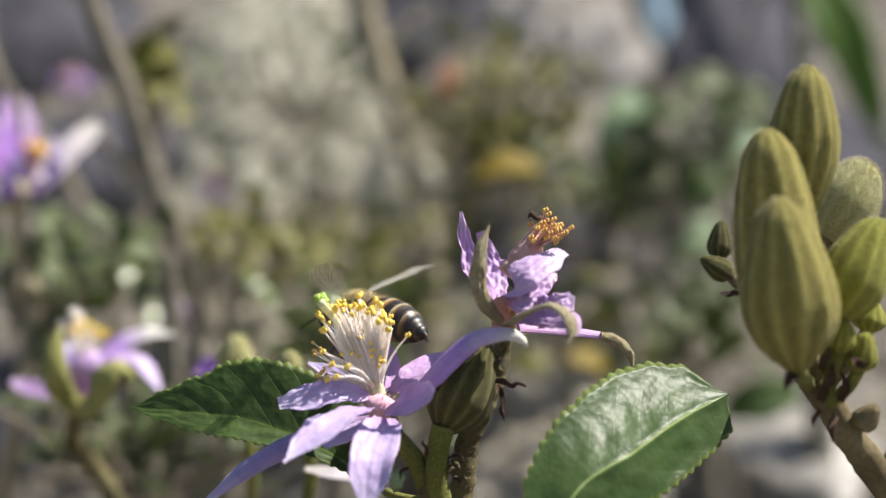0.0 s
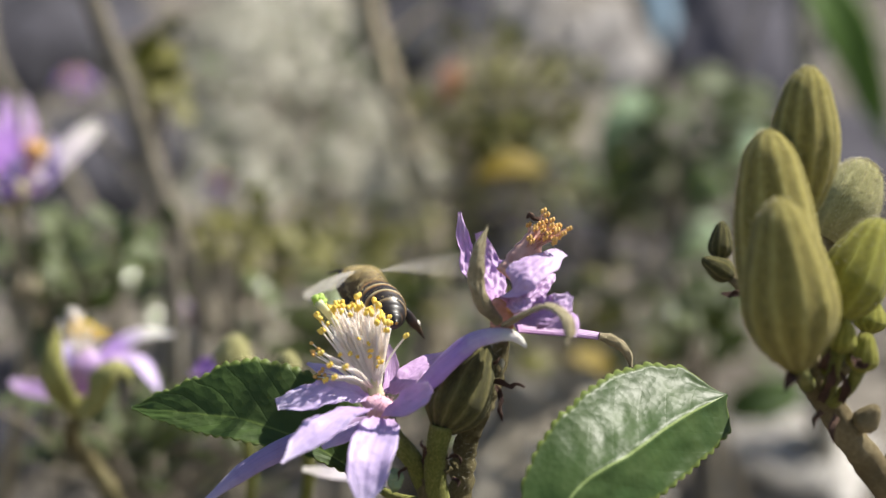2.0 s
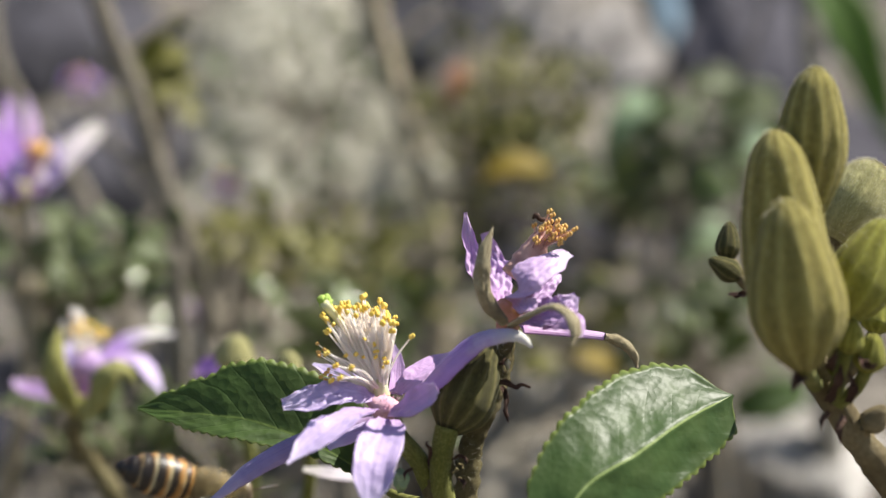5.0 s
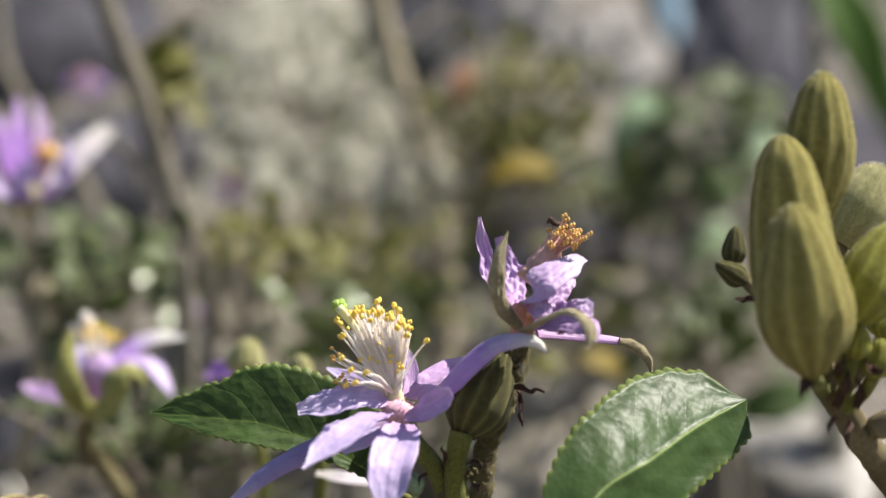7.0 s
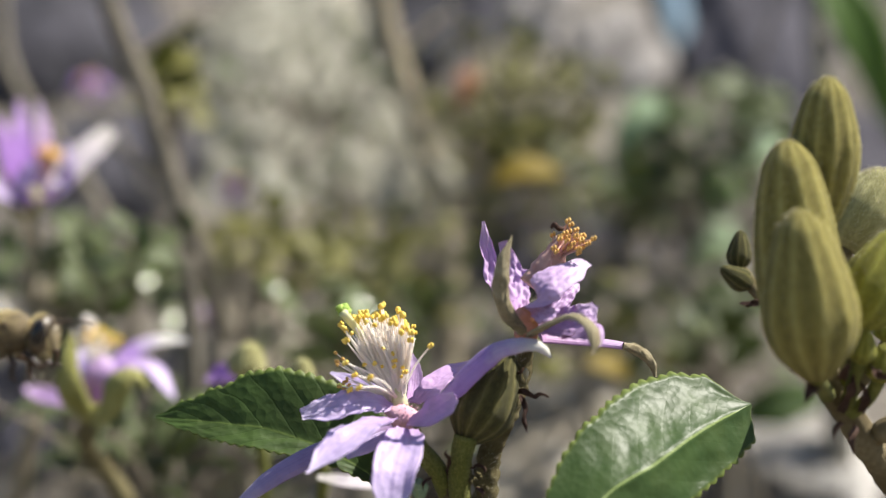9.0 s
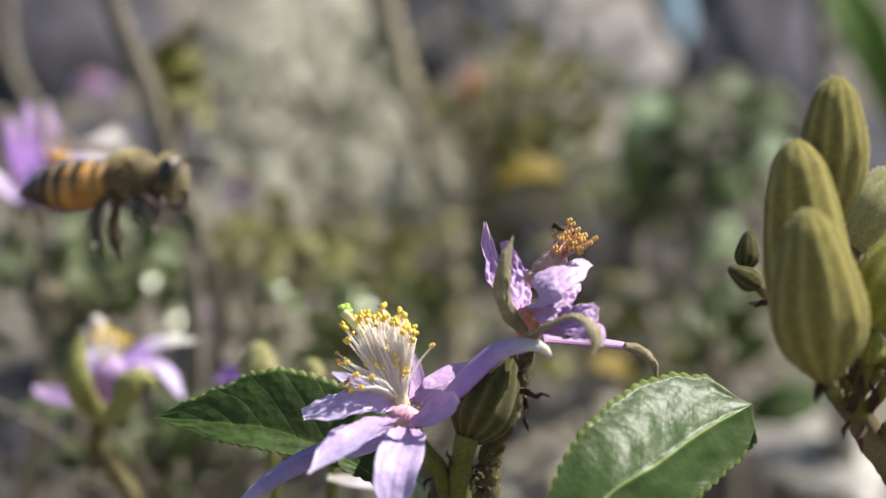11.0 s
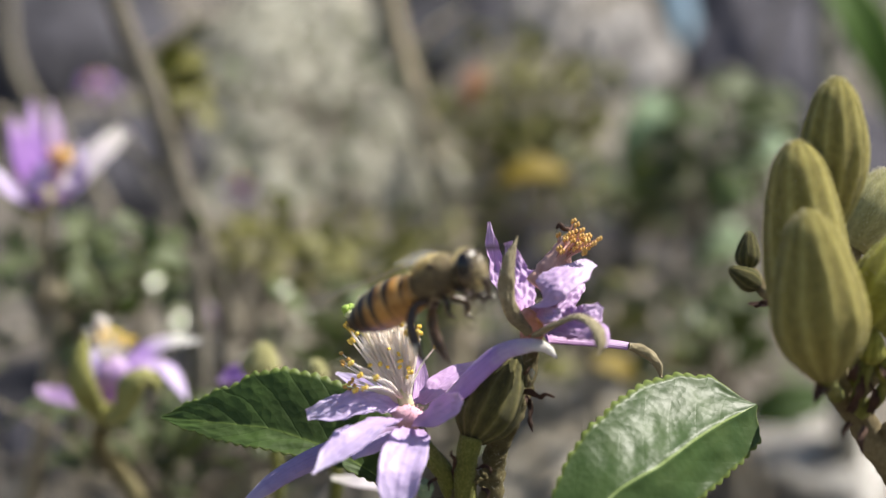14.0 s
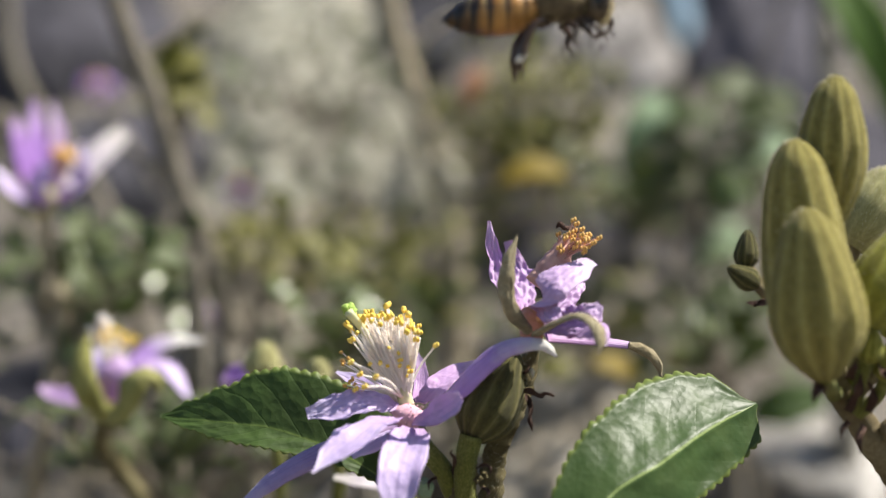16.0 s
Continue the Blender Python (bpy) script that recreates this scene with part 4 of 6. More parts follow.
def bud_branch():
    foot = Vector((0.075, 0.19, 0.0))
    b = thing("budding_branch", foot, "shrub branch with a cluster of ribbed olive buds", "shrub branch", "flowering branches of the shrub")
    g = Geo()
    tube(g, [foot + Vector((0, 0, -0.01)), Vector((0.072, 0.178, 0.4)), Vector((0.060, 0.160, 0.75))] + MM((1700, 1100, 150), (1590, 870, 148), (1530, 785, 147), (1490, 720, 146.5), (1458, 676, 146), (1440, 640, 146)),
         [0.0035, 0.003, 0.0022, 0.0015, 28 * U, 26 * U, 25 * U, 23 * U, 16 * U], 60, 14, 0.15, 8)
    part("stem", g, M_BARK, b, "brown woody stem with pale streaks")

    def bud(base, top, radius, seed, mat=M_BUD, label="", **more):
        g = Geo()
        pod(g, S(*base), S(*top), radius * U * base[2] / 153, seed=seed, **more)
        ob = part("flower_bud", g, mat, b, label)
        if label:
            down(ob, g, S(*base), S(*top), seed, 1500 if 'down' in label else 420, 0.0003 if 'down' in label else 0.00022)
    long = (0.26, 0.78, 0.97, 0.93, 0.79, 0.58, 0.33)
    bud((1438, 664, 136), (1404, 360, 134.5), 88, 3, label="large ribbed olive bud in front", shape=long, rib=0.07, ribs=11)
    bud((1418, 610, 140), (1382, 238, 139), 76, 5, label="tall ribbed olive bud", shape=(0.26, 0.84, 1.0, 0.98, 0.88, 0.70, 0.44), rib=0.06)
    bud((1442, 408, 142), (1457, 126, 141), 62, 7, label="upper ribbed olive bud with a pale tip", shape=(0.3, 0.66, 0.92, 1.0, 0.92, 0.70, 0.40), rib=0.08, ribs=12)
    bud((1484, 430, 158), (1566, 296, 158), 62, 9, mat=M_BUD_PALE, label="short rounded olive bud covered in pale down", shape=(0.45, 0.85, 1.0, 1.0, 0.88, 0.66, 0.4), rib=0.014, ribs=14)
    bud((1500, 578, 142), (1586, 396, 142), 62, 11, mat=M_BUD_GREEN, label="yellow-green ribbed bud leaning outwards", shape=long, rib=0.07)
    bud((1298, 470, 161), (1302, 400, 161), 23, 13, mat=M_BUD_SMALL, rib=0.03)
    bud((1322, 500, 160), (1266, 466, 160), 22, 15, mat=M_BUD_SMALL, rib=0.03)
    bud((1512, 635, 142), (1526, 576, 141), 26, 17, mat=M_BUD_GREEN)
    bud((1545, 668, 143), (1562, 600, 142), 30, 19, mat=M_BUD_GREEN)
    bud((1562, 600, 147), (1572, 540, 147), 30, 21, mat=M_BUD_GREEN)
    bud((1545, 770, 146), (1580, 728, 145), 24, 23, mat=M_BARK)
    # short stalks that join the buds to the stem
    for k, pts in enumerate([
            [(1456, 690, 146), (1448, 676, 140), (1438, 660, 136)],
            [(1456, 690, 146), (1430, 640, 142.5), (1418, 600, 140)],
            [(1462, 690, 146), (1452, 560, 142.5), (1442, 403, 142)],
            [(1475, 690, 147.5), (1490, 580, 157), (1488, 424, 158)],
            [(1480, 700, 147), (1490, 640, 145), (1502, 574, 142)],
            [(1450, 670, 147.5), (1385, 570, 159), (1300, 468, 161)],
            [(1450, 668, 147.5), (1385, 566, 159), (1322, 500, 160)],
            [(1490, 715, 145), (1500, 670, 143), (1512, 632, 142)],
            [(1495, 722, 145), (1525, 700, 144), (1546, 665, 143)],
            [(1480, 700, 147), (1530, 650, 147), (1562, 598, 147)],
            [(1505, 750, 147), (1530, 775, 146.5), (1546, 768, 146)]]):
        g = Geo()
        tube(g, MM(*pts), [15 * U, 11 * U, 12 * U], 12, 9, 0.1, k)
        part("stalk", g, M_PEDICEL if k in (0, 4, 7, 8) else M_BARK, b)
    for k, (pts, w) in enumerate([
            ([(1440, 668, 138), (1428, 682, 136), (1416, 706, 135.5)], (9, 12, 2)),
            ([(1425, 660, 141), (1405, 652, 139), (1390, 650, 138.5)], (6, 8, 2)),
            ([(1480, 662, 142), (1486, 645, 141), (1496, 625, 141)], (8, 10, 3)),
            ([(1480, 720, 143), (1490, 690, 142), (1500, 655, 141.5)], (9, 12, 4)),
            ([(1505, 745, 144), (1498, 770, 143), (1502, 795, 143)], (8, 8, 2)),
            ([(1515, 720, 144), (1520, 695, 143), (1514, 668, 143)], (8, 10, 3)),
            ([(1340, 525, 158), (1318, 532, 158), (1300, 530, 158)], (8, 8, 2)),
            ([(1478, 738, 144), (1470, 752, 143.5), (1468, 770, 143)], (6, 6, 2)),
            ([(1535, 640, 142), (1548, 655, 141), (1566, 655, 141)], (8, 9, 3))]):
        bract(b, pts, w, seed=20 + k)
    return b


def side_flower(branch, centre, axis, lean, scale, seed, droop, mats, sepal_up=False):
    """A flower of five sepals and five petals round its stamens, on a branch farther back."""
    r = random.Random(seed)
    axis = axis.normalized()
    x = axis.cross(Vector((0.1, 1, 0.2))).normalized()
    y = axis.cross(x)
    g = Geo()
    lump(g, centre, 0.0012 * scale, None, None, None, seed, 0.2, 8, 12)
    flower = part("flower", g, M_OVARY, branch, "lilac star-shaped flower with orange-yellow stamens")
    for i in range(10):
        a = 2 * math.pi * (i // 2) / 5 + lean + (0.63 if i % 2 else 0.0)
        out = x * math.cos(a) + y * math.sin(a)
        is_sepal = i % 2 == 0
        ln = (0.0125 if is_sepal else 0.0085) * scale * r.uniform(0.9, 1.1)
        dr = droop * r.uniform(0.6, 1.4) if is_sepal else 0.1
        p = [centre + out * 0.0008, centre + out * ln * 0.35 + axis * ln * 0.22, centre + out * ln * 0.72 + axis * ln * (0.22 - dr * 0.5), centre + out * ln * 0.95 + axis * ln * (0.1 - dr)]
        g = Geo()
        w = (0.0018 if is_sepal else 0.0019) * scale
        blade(g, p, [w * 0.5, w, w * 1.05, w * 0.75, w * 0.15], axis + out * 0.2, cup=0.4, thick=0.0004, nu=16, nv=7, seed=seed + i, ruffle=0.12)
        part("sepal" if is_sepal else "petal", g, mats[0] if is_sepal else mats[1], flower)
    make_stamens(flower, centre + axis * 0.0008, axis, x, 0.34, 0.0056 * scale, 12, (M_FILAMENT, M_ANTHER_OLD), seed, 0.00032, joined=True)
    return flower


def left_branches():
    foot = Vector((-0.06, 0.235, 0.0))
    b = thing("flowering_branch", foot, "shrub branch with a half-open lilac flower and small buds", "shrub branch", "flowering branches of the shrub")
    g = Geo()
    tube(g, [foot + Vector((0, 0, -0.01)), Vector((-0.055, 0.23, 0.4)), Vector((-0.045, 0.222, 0.75))] + MM((330, 1200, 216), (225, 900, 213), (185, 830, 212), (150, 780, 210), (158, 740, 208)),
         [0.0035, 0.003, 0.0024, 0.0018, 0.0012, 0.0010, 0.0010, 0.0010], 50, 12, 0.15, 4)
    part("stem", g, M_BARK_TAN, b, "tan woody stem")

    def blade_part(name, pts, widths, normal, mat, parent, label="", **more):
        g = Geo()
        k = 208 / 3400 / 1000
        blade(g, MM(*pts), [w * k for w in widths], Vector(normal).normalized(), **more)
        return part(name, g, mat, parent, label)
    g = Geo()
    lump(g, S(160, 715, 208), 0.0020, None, 0.0018, None, 3, 0.2, 9, 12)
    fl = part("flower", g, M_SEPAL_BG, b, "half-open lilac flower with olive sepals and orange stamens")
    blade_part("sepal", [(150, 725, 200), (120, 690, 198), (112, 640, 198), (124, 580, 200)], (16, 27, 27, 20, 4), (-0.2, -1, 0.1), M_SEPAL_BG, fl, cup=-0.8, thick=0.0005)
    blade_part("sepal", [(165, 735, 199), (182, 708, 196), (200, 676, 195), (224, 658, 195), (246, 668, 195), (252, 686, 195)], (18, 32, 29, 21, 12, 4), (-0.1, -0.8, 0.5), M_SEPAL_BG, fl, cup=-0.7, thick=0.0005)
    blade_part("sepal", [(185, 690, 209), (225, 630, 211), (270, 602, 212), (330, 598, 212)], (14, 22, 22, 18, 6), (0.2, -0.5, 0.85), M_SEPAL_IN, fl, "lilac sepal with a whitish tip", cup=0.5, thick=0.0004)
    blade_part("sepal", [(220, 640, 210), (262, 645, 209), (285, 670, 208), (305, 700, 208)], (12, 20, 20, 15, 4), (0.5, -0.5, 0.7), M_PETAL, fl, "lilac sepal with a whitish tip", cup=0.3, thick=0.0004)
    blade_part("petal", [(155, 700, 206), (148, 670, 204), (140, 640, 204), (138, 612, 205)], (14, 26, 26, 14, 8), (0.2, -1, 0.2), M_PETAL, fl, cup=0.6)
    blade_part("petal", [(168, 705, 206), (170, 670, 203), (180, 645, 203), (196, 630, 204)], (14, 24, 26, 18, 8), (0.1, -0.9, 0.3), M_PETAL_DARK, fl, cup=0.5)
    blade_part("petal", [(140, 710, 210), (100, 700, 212), (65, 692, 213), (40, 680, 213)], (10, 17, 18, 14, 5), (0, -0.8, 0.6), M_PETAL_DARK, fl, cup=0.4)
    blade_part("petal", [(190, 690, 210), (205, 650, 212), (200, 625, 213)], (14, 24, 18, 6), (0, -0.9, 0.4), M_PETAL_VIOLET, fl, cup=0.4)
    make_stamens(fl, S(172, 650, 208), S(174, 590, 208) - S(172, 650, 208), Vector((1, 0, 0)), 0.40, 0.0046, 20, (M_FILAMENT, M_ANTHER), 3, 0.00030)
    for k, (x0, x1, y1) in enumerate(((140, 126, 575), (150, 150, 552), (158, 160, 560))):
        g = Geo()
        tube(g, MM((x0 + 12, 640, 209), (x0, 600, 209), (x1, y1, 209)), [0.0003, 0.00035, 0.0005], 8, 7)
        part("filament", g, M_FILAMENT, fl)
    blade_part("sepal", [(700, 858, 176), (655, 850, 175), (610, 846, 174), (560, 838, 174)], (6, 11, 13, 11, 5), (0, -0.7, 0.7), M_LEAF_WHITE, b, "whitish sepal of a hidden flower", cup=0.3)
    for k, (ba, to, w) in enumerate([((432, 665, 196), (440, 598, 195), 0.0021), ((528, 668, 185), (534, 628, 184), 0.0014)]):
        g = Geo()
        pod(g, S(*ba), S(*to), w, 8, 0.06, seed=14 + k)
        part("flower_bud", g, M_BUD_PALE, b, "small olive bud behind the leaf")
        g = Geo()
        tube(g, [S(330, 1200, 216), S(ba[0] + 30, ba[1] + 240, ba[2] + 4), S(*ba)], [0.0009, 0.0006, 0.0006], 14, 8)
        part("stalk", g, M_PEDICEL, b)
    blade_part("petal", [(440, 655, 200), (410, 655, 201), (385, 658, 202), (362, 668, 202)], (8, 18, 18, 5), (0, -0.8, 0.5), M_PETAL_VIOLET, b, "violet petal of a hidden flower", cup=0.4)

    foot2 = Vector((-0.09, 0.265, 0.0))
    b2 = thing("flowering_branch", foot2, "shrub branch with a lilac flower seen out of focus", "shrub branch", "flowering branches of the shrub")
    g = Geo()
    tube(g, [foot2 + Vector((0, 0, -0.01)), Vector((-0.085, 0.262, 0.4)), Vector((-0.075, 0.252, 0.75))] + MM((60, 700, 246), (50, 520, 244), (55, 420, 242), (45, 360, 240)),
         [0.0035, 0.003, 0.0024, 0.0012, 0.0008, 0.0007, 0.0008], 50, 10, 0.15, 5)
    part("stem", g, M_BARK_PALE, b2, "tan woody stem")
    k2 = 240 / 3400 / 1000
    g = Geo()
    lump(g, S(45, 350, 240), 0.002, None, None, None, 5, 0.2, 8, 10)
    fl = part("flower", g, M_SEPAL_BG, b2, "lilac flower with an orange centre")
    for pts, w, mat in [
            ([(40, 350, 240), (20, 300, 238), (5, 250, 238), (-5, 200, 239)], (14, 26, 28, 16, 4), M_PETAL_VIOLET),
            ([(45, 350, 239), (42, 300, 236), (36, 250, 236), (30, 170, 238)], (14, 22, 24, 16, 5), M_PETAL_VIOLET),
            ([(45, 345, 240), (65, 300, 242), (72, 240, 243), (62, 172, 243)], (12, 18, 20, 14, 4), M_PETAL_OLD),
            ([(80, 350, 238), (104, 325, 235), (116, 290, 234), (112, 245, 233)], (10, 16, 18, 14, 5), M_PETAL),
            ([(40, 360, 238), (20, 350, 235), (-10, 330, 233), (-40, 290, 233)], (12, 22, 22, 14, 4), M_PETAL),
            ([(45, 350, 237), (40, 330, 234), (50, 300, 233), (58, 280, 233)], (14, 24, 24, 12, 4), M_PETAL)]:
        g = Geo()
        blade(g, MM(*pts), [v * k2 for v in w], Vector((0.4, -0.55, 0.7)), cup=0.5, thick=0.0004)
        part("petal", g, mat, fl)
    g = Geo()
    blade(g, MM((78, 350, 239), (106, 312, 242), (145, 270, 245), (198, 222, 249)), [v * k2 for v in (10, 20, 24, 24, 16)], Vector((0.16, -0.8, 0.57)), cup=0.3, thick=0.0004)
    part("sepal", g, M_LEAF_WHITE, fl, "whitish sepal standing out sideways")
    make_stamens(fl, S(74, 312, 241), S(84, 255, 241) - S(74, 312, 241), Vector((1, 0, 0)), 0.35, 0.0036, 18, (M_FILAMENT_OLD, M_ANTHER_OLD), 13, 0.0005)
    return b, b2


# ---- the shrub behind, out of focus ----
def leaf_at(geo, p, direction, normal, length, width, seed, nu=8, nv=5):
    d = direction.normalized()
    bend = normal * (-0.12 * length)
    blade(geo, [p, p + d * length * 0.5 - bend * 0.6, p + d * length + bend], [width * 0.12, width * 0.85, width, width * 0.7, width * 0.05], normal,
          cup=0.35, thick=0.0003, nu=nu, nv=nv, seed=seed)


def twig_to_ground(p, r):
    q = Vector((p.x * 1.05 + r.uniform(-0.01, 0.01), p.y + r.uniform(0.0, 0.02), 0))
    q.z = bank(q.x, q.y) - 0.01
    return q


def background_shrubs():
    r = random.Random(21)
    # stems that cross the view behind the flowers
    for ctrl, radii, mat, label in [
            ([(130, -200, 268), (190, 15, 268), (245, 150, 269), (290, 300, 270), (350, 450, 272), (392, 590, 275), (430, 760, 280)], (0.0014, 0.0015, 0.0015, 0.0015, 0.0016, 0.0016, 0.0016), M_BARK_GREY, "grey upright stem of the shrub"),
            ([(640, -200, 345), (675, 20, 342), (725, 200, 338), (765, 330, 334), (790, 480, 330), (800, 900, 322)], (0.0018, 0.0018, 0.0018, 0.0018, 0.0019, 0.002), M_BARK_PALE, "ash-grey upright stem of the shrub"),
            ([(-60, 610, 280), (60, 555, 282), (150, 490, 284), (250, 415, 286), (330, 380, 288)], (0.0012, 0.0011, 0.001, 0.0009, 0.0007), M_BARK_GREY, "thin brown twig of the shrub"),
            ([(320, 910, 250), (350, 850, 250), (395, 795, 252), (440, 765, 255)], (0.0010, 0.0010, 0.0009, 0.0008), M_BARK_GREY, "thin dark twig of the shrub"),
            ([(1290, 900, 320), (1260, 600, 322), (1190, 500, 326), (1060, 440, 330)], (0.0013, 0.0012, 0.0010, 0.0007), M_BARK_GREY, "brown twig of the shrub"),
            ([(1440, -100, 370), (1440, 60, 365), (1460, 250, 355), (1470, 520, 345), (1480, 900, 335)], (0.0020, 0.0022, 0.0024, 0.0024, 0.0026), M_BARK_ASH, "grey upright stem of the shrub"),
            ([(-10, -100, 360), (10, 120, 355), (150, 330, 345), (190, 440, 340)], (0.0011, 0.0012, 0.0013, 0.0014), M_BARK_GREY, "thin grey stem of the shrub")]:
        pts = MM(*ctrl)
        low = pts[-1] if pts[-1].z < pts[0].z else pts[0]
        foot = twig_to_ground(low, r)
        ob = thing("shrub_stem", foot, label, "stem", "bare stems of the shrub")
        mid = low.lerp(foot, 0.5) + Vector((0.002, 0.001, 0))
        chain = (pts + [mid, foot]) if low is pts[-1] else ([foot, mid] + pts)
        rr = list(radii) + [radii[-1] * 1.1, radii[-1] * 1.3] if low is pts[-1] else [radii[0] * 1.3, radii[0] * 1.1] + list(radii)
        g = Geo()
        tube(g, chain, rr, 160, 9, 0.2, len(ctrl))
        part("stem", g, mat, ob)
        for k in range(3):
            q = pts[1 + k % (len(pts) - 2)].lerp(pts[2 + k % (len(pts) - 2)], r.random())
            d = Vector((r.choice((-1, 1)) * r.uniform(0.5, 1), r.uniform(-0.3, 0.3), r.uniform(0.2, 0.9))).normalized() * r.uniform(0.006, 0.014)
            g = Geo()
            tube(g, [q, q + d * 0.5 + Vector((0, 0, 0.001)), q + d], [radii[1] * 0.5, radii[1] * 0.35, radii[1] * 0.2], 8, 6, 0.2, k)
            part("side_twig", g, mat, ob)
    # leafy masses: bearing, distance, spread (units), leaves, leaf length, material
    for x, y, d, sx, sy, n, ln, mat, label in [
            (430, 450, 302, 190, 60, 110, 0.0047, M_LEAF_OLIVE, "olive-green leafy shrub with fine twigs"),
            (640, 480, 331, 150, 90, 130, 0.0054, M_LEAF_OLIVE, "olive-green leafy shrub with fine twigs"),
            (900, 240, 374, 150, 160, 300, 0.0050, M_LEAF_OLIVE, "olive-brown leafy shrub with fine twigs"),
            (1140, 350, 372, 170, 130, 80, 0.0080, M_LEAF_FAR, "green leafy shrub with broad leaves"),
            (1310, 230, 350, 110, 90, 32, 0.0086, M_LEAF_FAR, "green leafy shrub with broad leaves"),
            (560, 180, 372, 190, 170, 60, 0.0042, M_LEAF_FAR, "sparse dull green shrub before the pale stone"),
            (295, 165, 302, 40, 60, 40, 0.0058, M_LEAF_OLIVE, "thin olive shrub by a grey stem"),
            (120, 490, 273, 170, 100, 110, 0.0054, M_LEAF_FAR, "dull green leafy shrub"),
            (300, 780, 244, 280, 100, 110, 0.0058, M_LEAF_FAR, "dull green leafy shrub"),
            (1000, 590, 325, 200, 80, 26, 0.0065, M_LEAF_OLIVE, "olive-green leafy shrub with fine twigs"),
            (1250, 600, 300, 150, 100, 50, 0.0072, M_LEAF_FAR, "green leafy shrub with broad leaves"),
            (620, 620, 288, 170, 100, 44, 0.0058, M_LEAF_FAR, "dull green leafy shrub")]:
        d = min(d, 352 if y > 500 else 372)
        c = S(x, y, d)
        foot = twig_to_ground(c, r)
        ob = thing("background_shrub", foot, label, "shrub", "leafy shrubs behind the flowers")
        gs, gl = Geo(), Geo()
        for i in range(n):
            px, py, pd = x + r.gauss(0, sx * 0.55), y + r.gauss(0, sy * 0.55), d * r.uniform(0.88, 1.08)
            p = S(px, py, pd)
            v = rand_dir(r)
            v.z = abs(v.z) * 0.5 + 0.1
            nn = (rand_dir(r) * 0.7 + Vector((0.1, -0.35, 0.8))).normalized()
            l = ln * r.uniform(0.6, 1.3)
            leaf_at(gl, p, v, nn, l, l * r.uniform(0.24, 0.34), i)
            if i % 3 == 0:
                tube(gs, [c.lerp(foot, r.uniform(0.0, 0.03)), c.lerp(p, 0.5) - Vector((0, 0, 0.004)), p], [0.0006, 0.00045, 0.00025], 8, 5)
        tube(gs, [foot - Vector((0, 0, 0.01)), foot.lerp(c, 0.6) + Vector((0.006, 0.004, -0.004)), c], [0.0014, 0.001, 0.0007], 24, 7)
        tagged(part("twig_mass", gs, M_BARK_GREY, ob, "fine grey-brown twigs"), kind="stuff")
        tagged(part("foliage", gl, mat, ob, "small scattered leaves"), kind="stuff")
    # waxy leaves that catch the sun
    foot = twig_to_ground(S(430, 640, 330), r)
    ob = thing("waxy_shrub", foot, "twiggy shrub with small waxy leaves that glint in the sun", "shrub", "leafy shrubs behind the flowers")
    g = Geo()
    tube(g, [foot, S(430, 640, 330), S(470, 560, 345)], [0.001, 0.0008, 0.0006], 12, 6)
    stem = part("stem", g, M_BARK_GREY, ob, "thin grey stem")
    spots = ((485, 512), (610, 526), (585, 645), (185, 512), (255, 494), (640, 540), (565, 600), (430, 560), (720, 560), (330, 500), (1240, 440),
             (150, 520), (520, 560), (690, 500), (460, 600), (380, 535), (300, 560), (1010, 350), (640, 600), (90, 470), (410, 480))
    for k, (x, y) in enumerate(spots):
        c = S(x, y, (r.uniform(284, 296) if k < 6 else r.uniform(300, 345)) if y > 470 else 385)
        n = (SUN_DIR + (EYE - c).normalized()).normalized() + rand_dir(r) * 0.03
        n.normalize()
        t = n.cross(rand_dir(r)).normalized()
        ln = 0.0038 if k < 6 else 0.0030
        bend = ln ** 2 / (2 * r.uniform(0.016, 0.024))
        gl = Geo()
        blade(gl, [c - t * ln - n * bend, c, c + t * ln - n * bend], [0.0002, 0.0016, 0.0019, 0.0016, 0.0001], n, cup=-0.08, thick=0.00015, nu=14, nv=9)
        part("leaf", gl, M_LEAF_GLINT, ob)
        gl = Geo()
        tube(gl, [S(470, 560, 345).lerp(c, 0.3) + Vector((0, 0.004, -0.003)), c.lerp(S(470, 560, 345), 0.2) + Vector((0, 0.004, -0.002)), c - t * ln - n * bend], [0.0004, 0.0003, 0.0002], 8, 5)
        part("twig", gl, M_BARK_GREY, ob)
    # single leaves and blossoms that stand out
    fork = S(1200, 700, 338)
    foot = twig_to_ground(fork, r)
    ob = thing("leafy_branch", foot, "shrub branch with broad pale and bright green leaves", "shrub branch", "leafy shrubs behind the flowers")
    g = Geo()
    tube(g, [foot, fork, S(1210, 420, 350), S(1180, 180, 365)], [0.0014, 0.0012, 0.001, 0.0007], 30, 8)
    part("stem", g, M_BARK_GREY, ob, "grey woody stem")
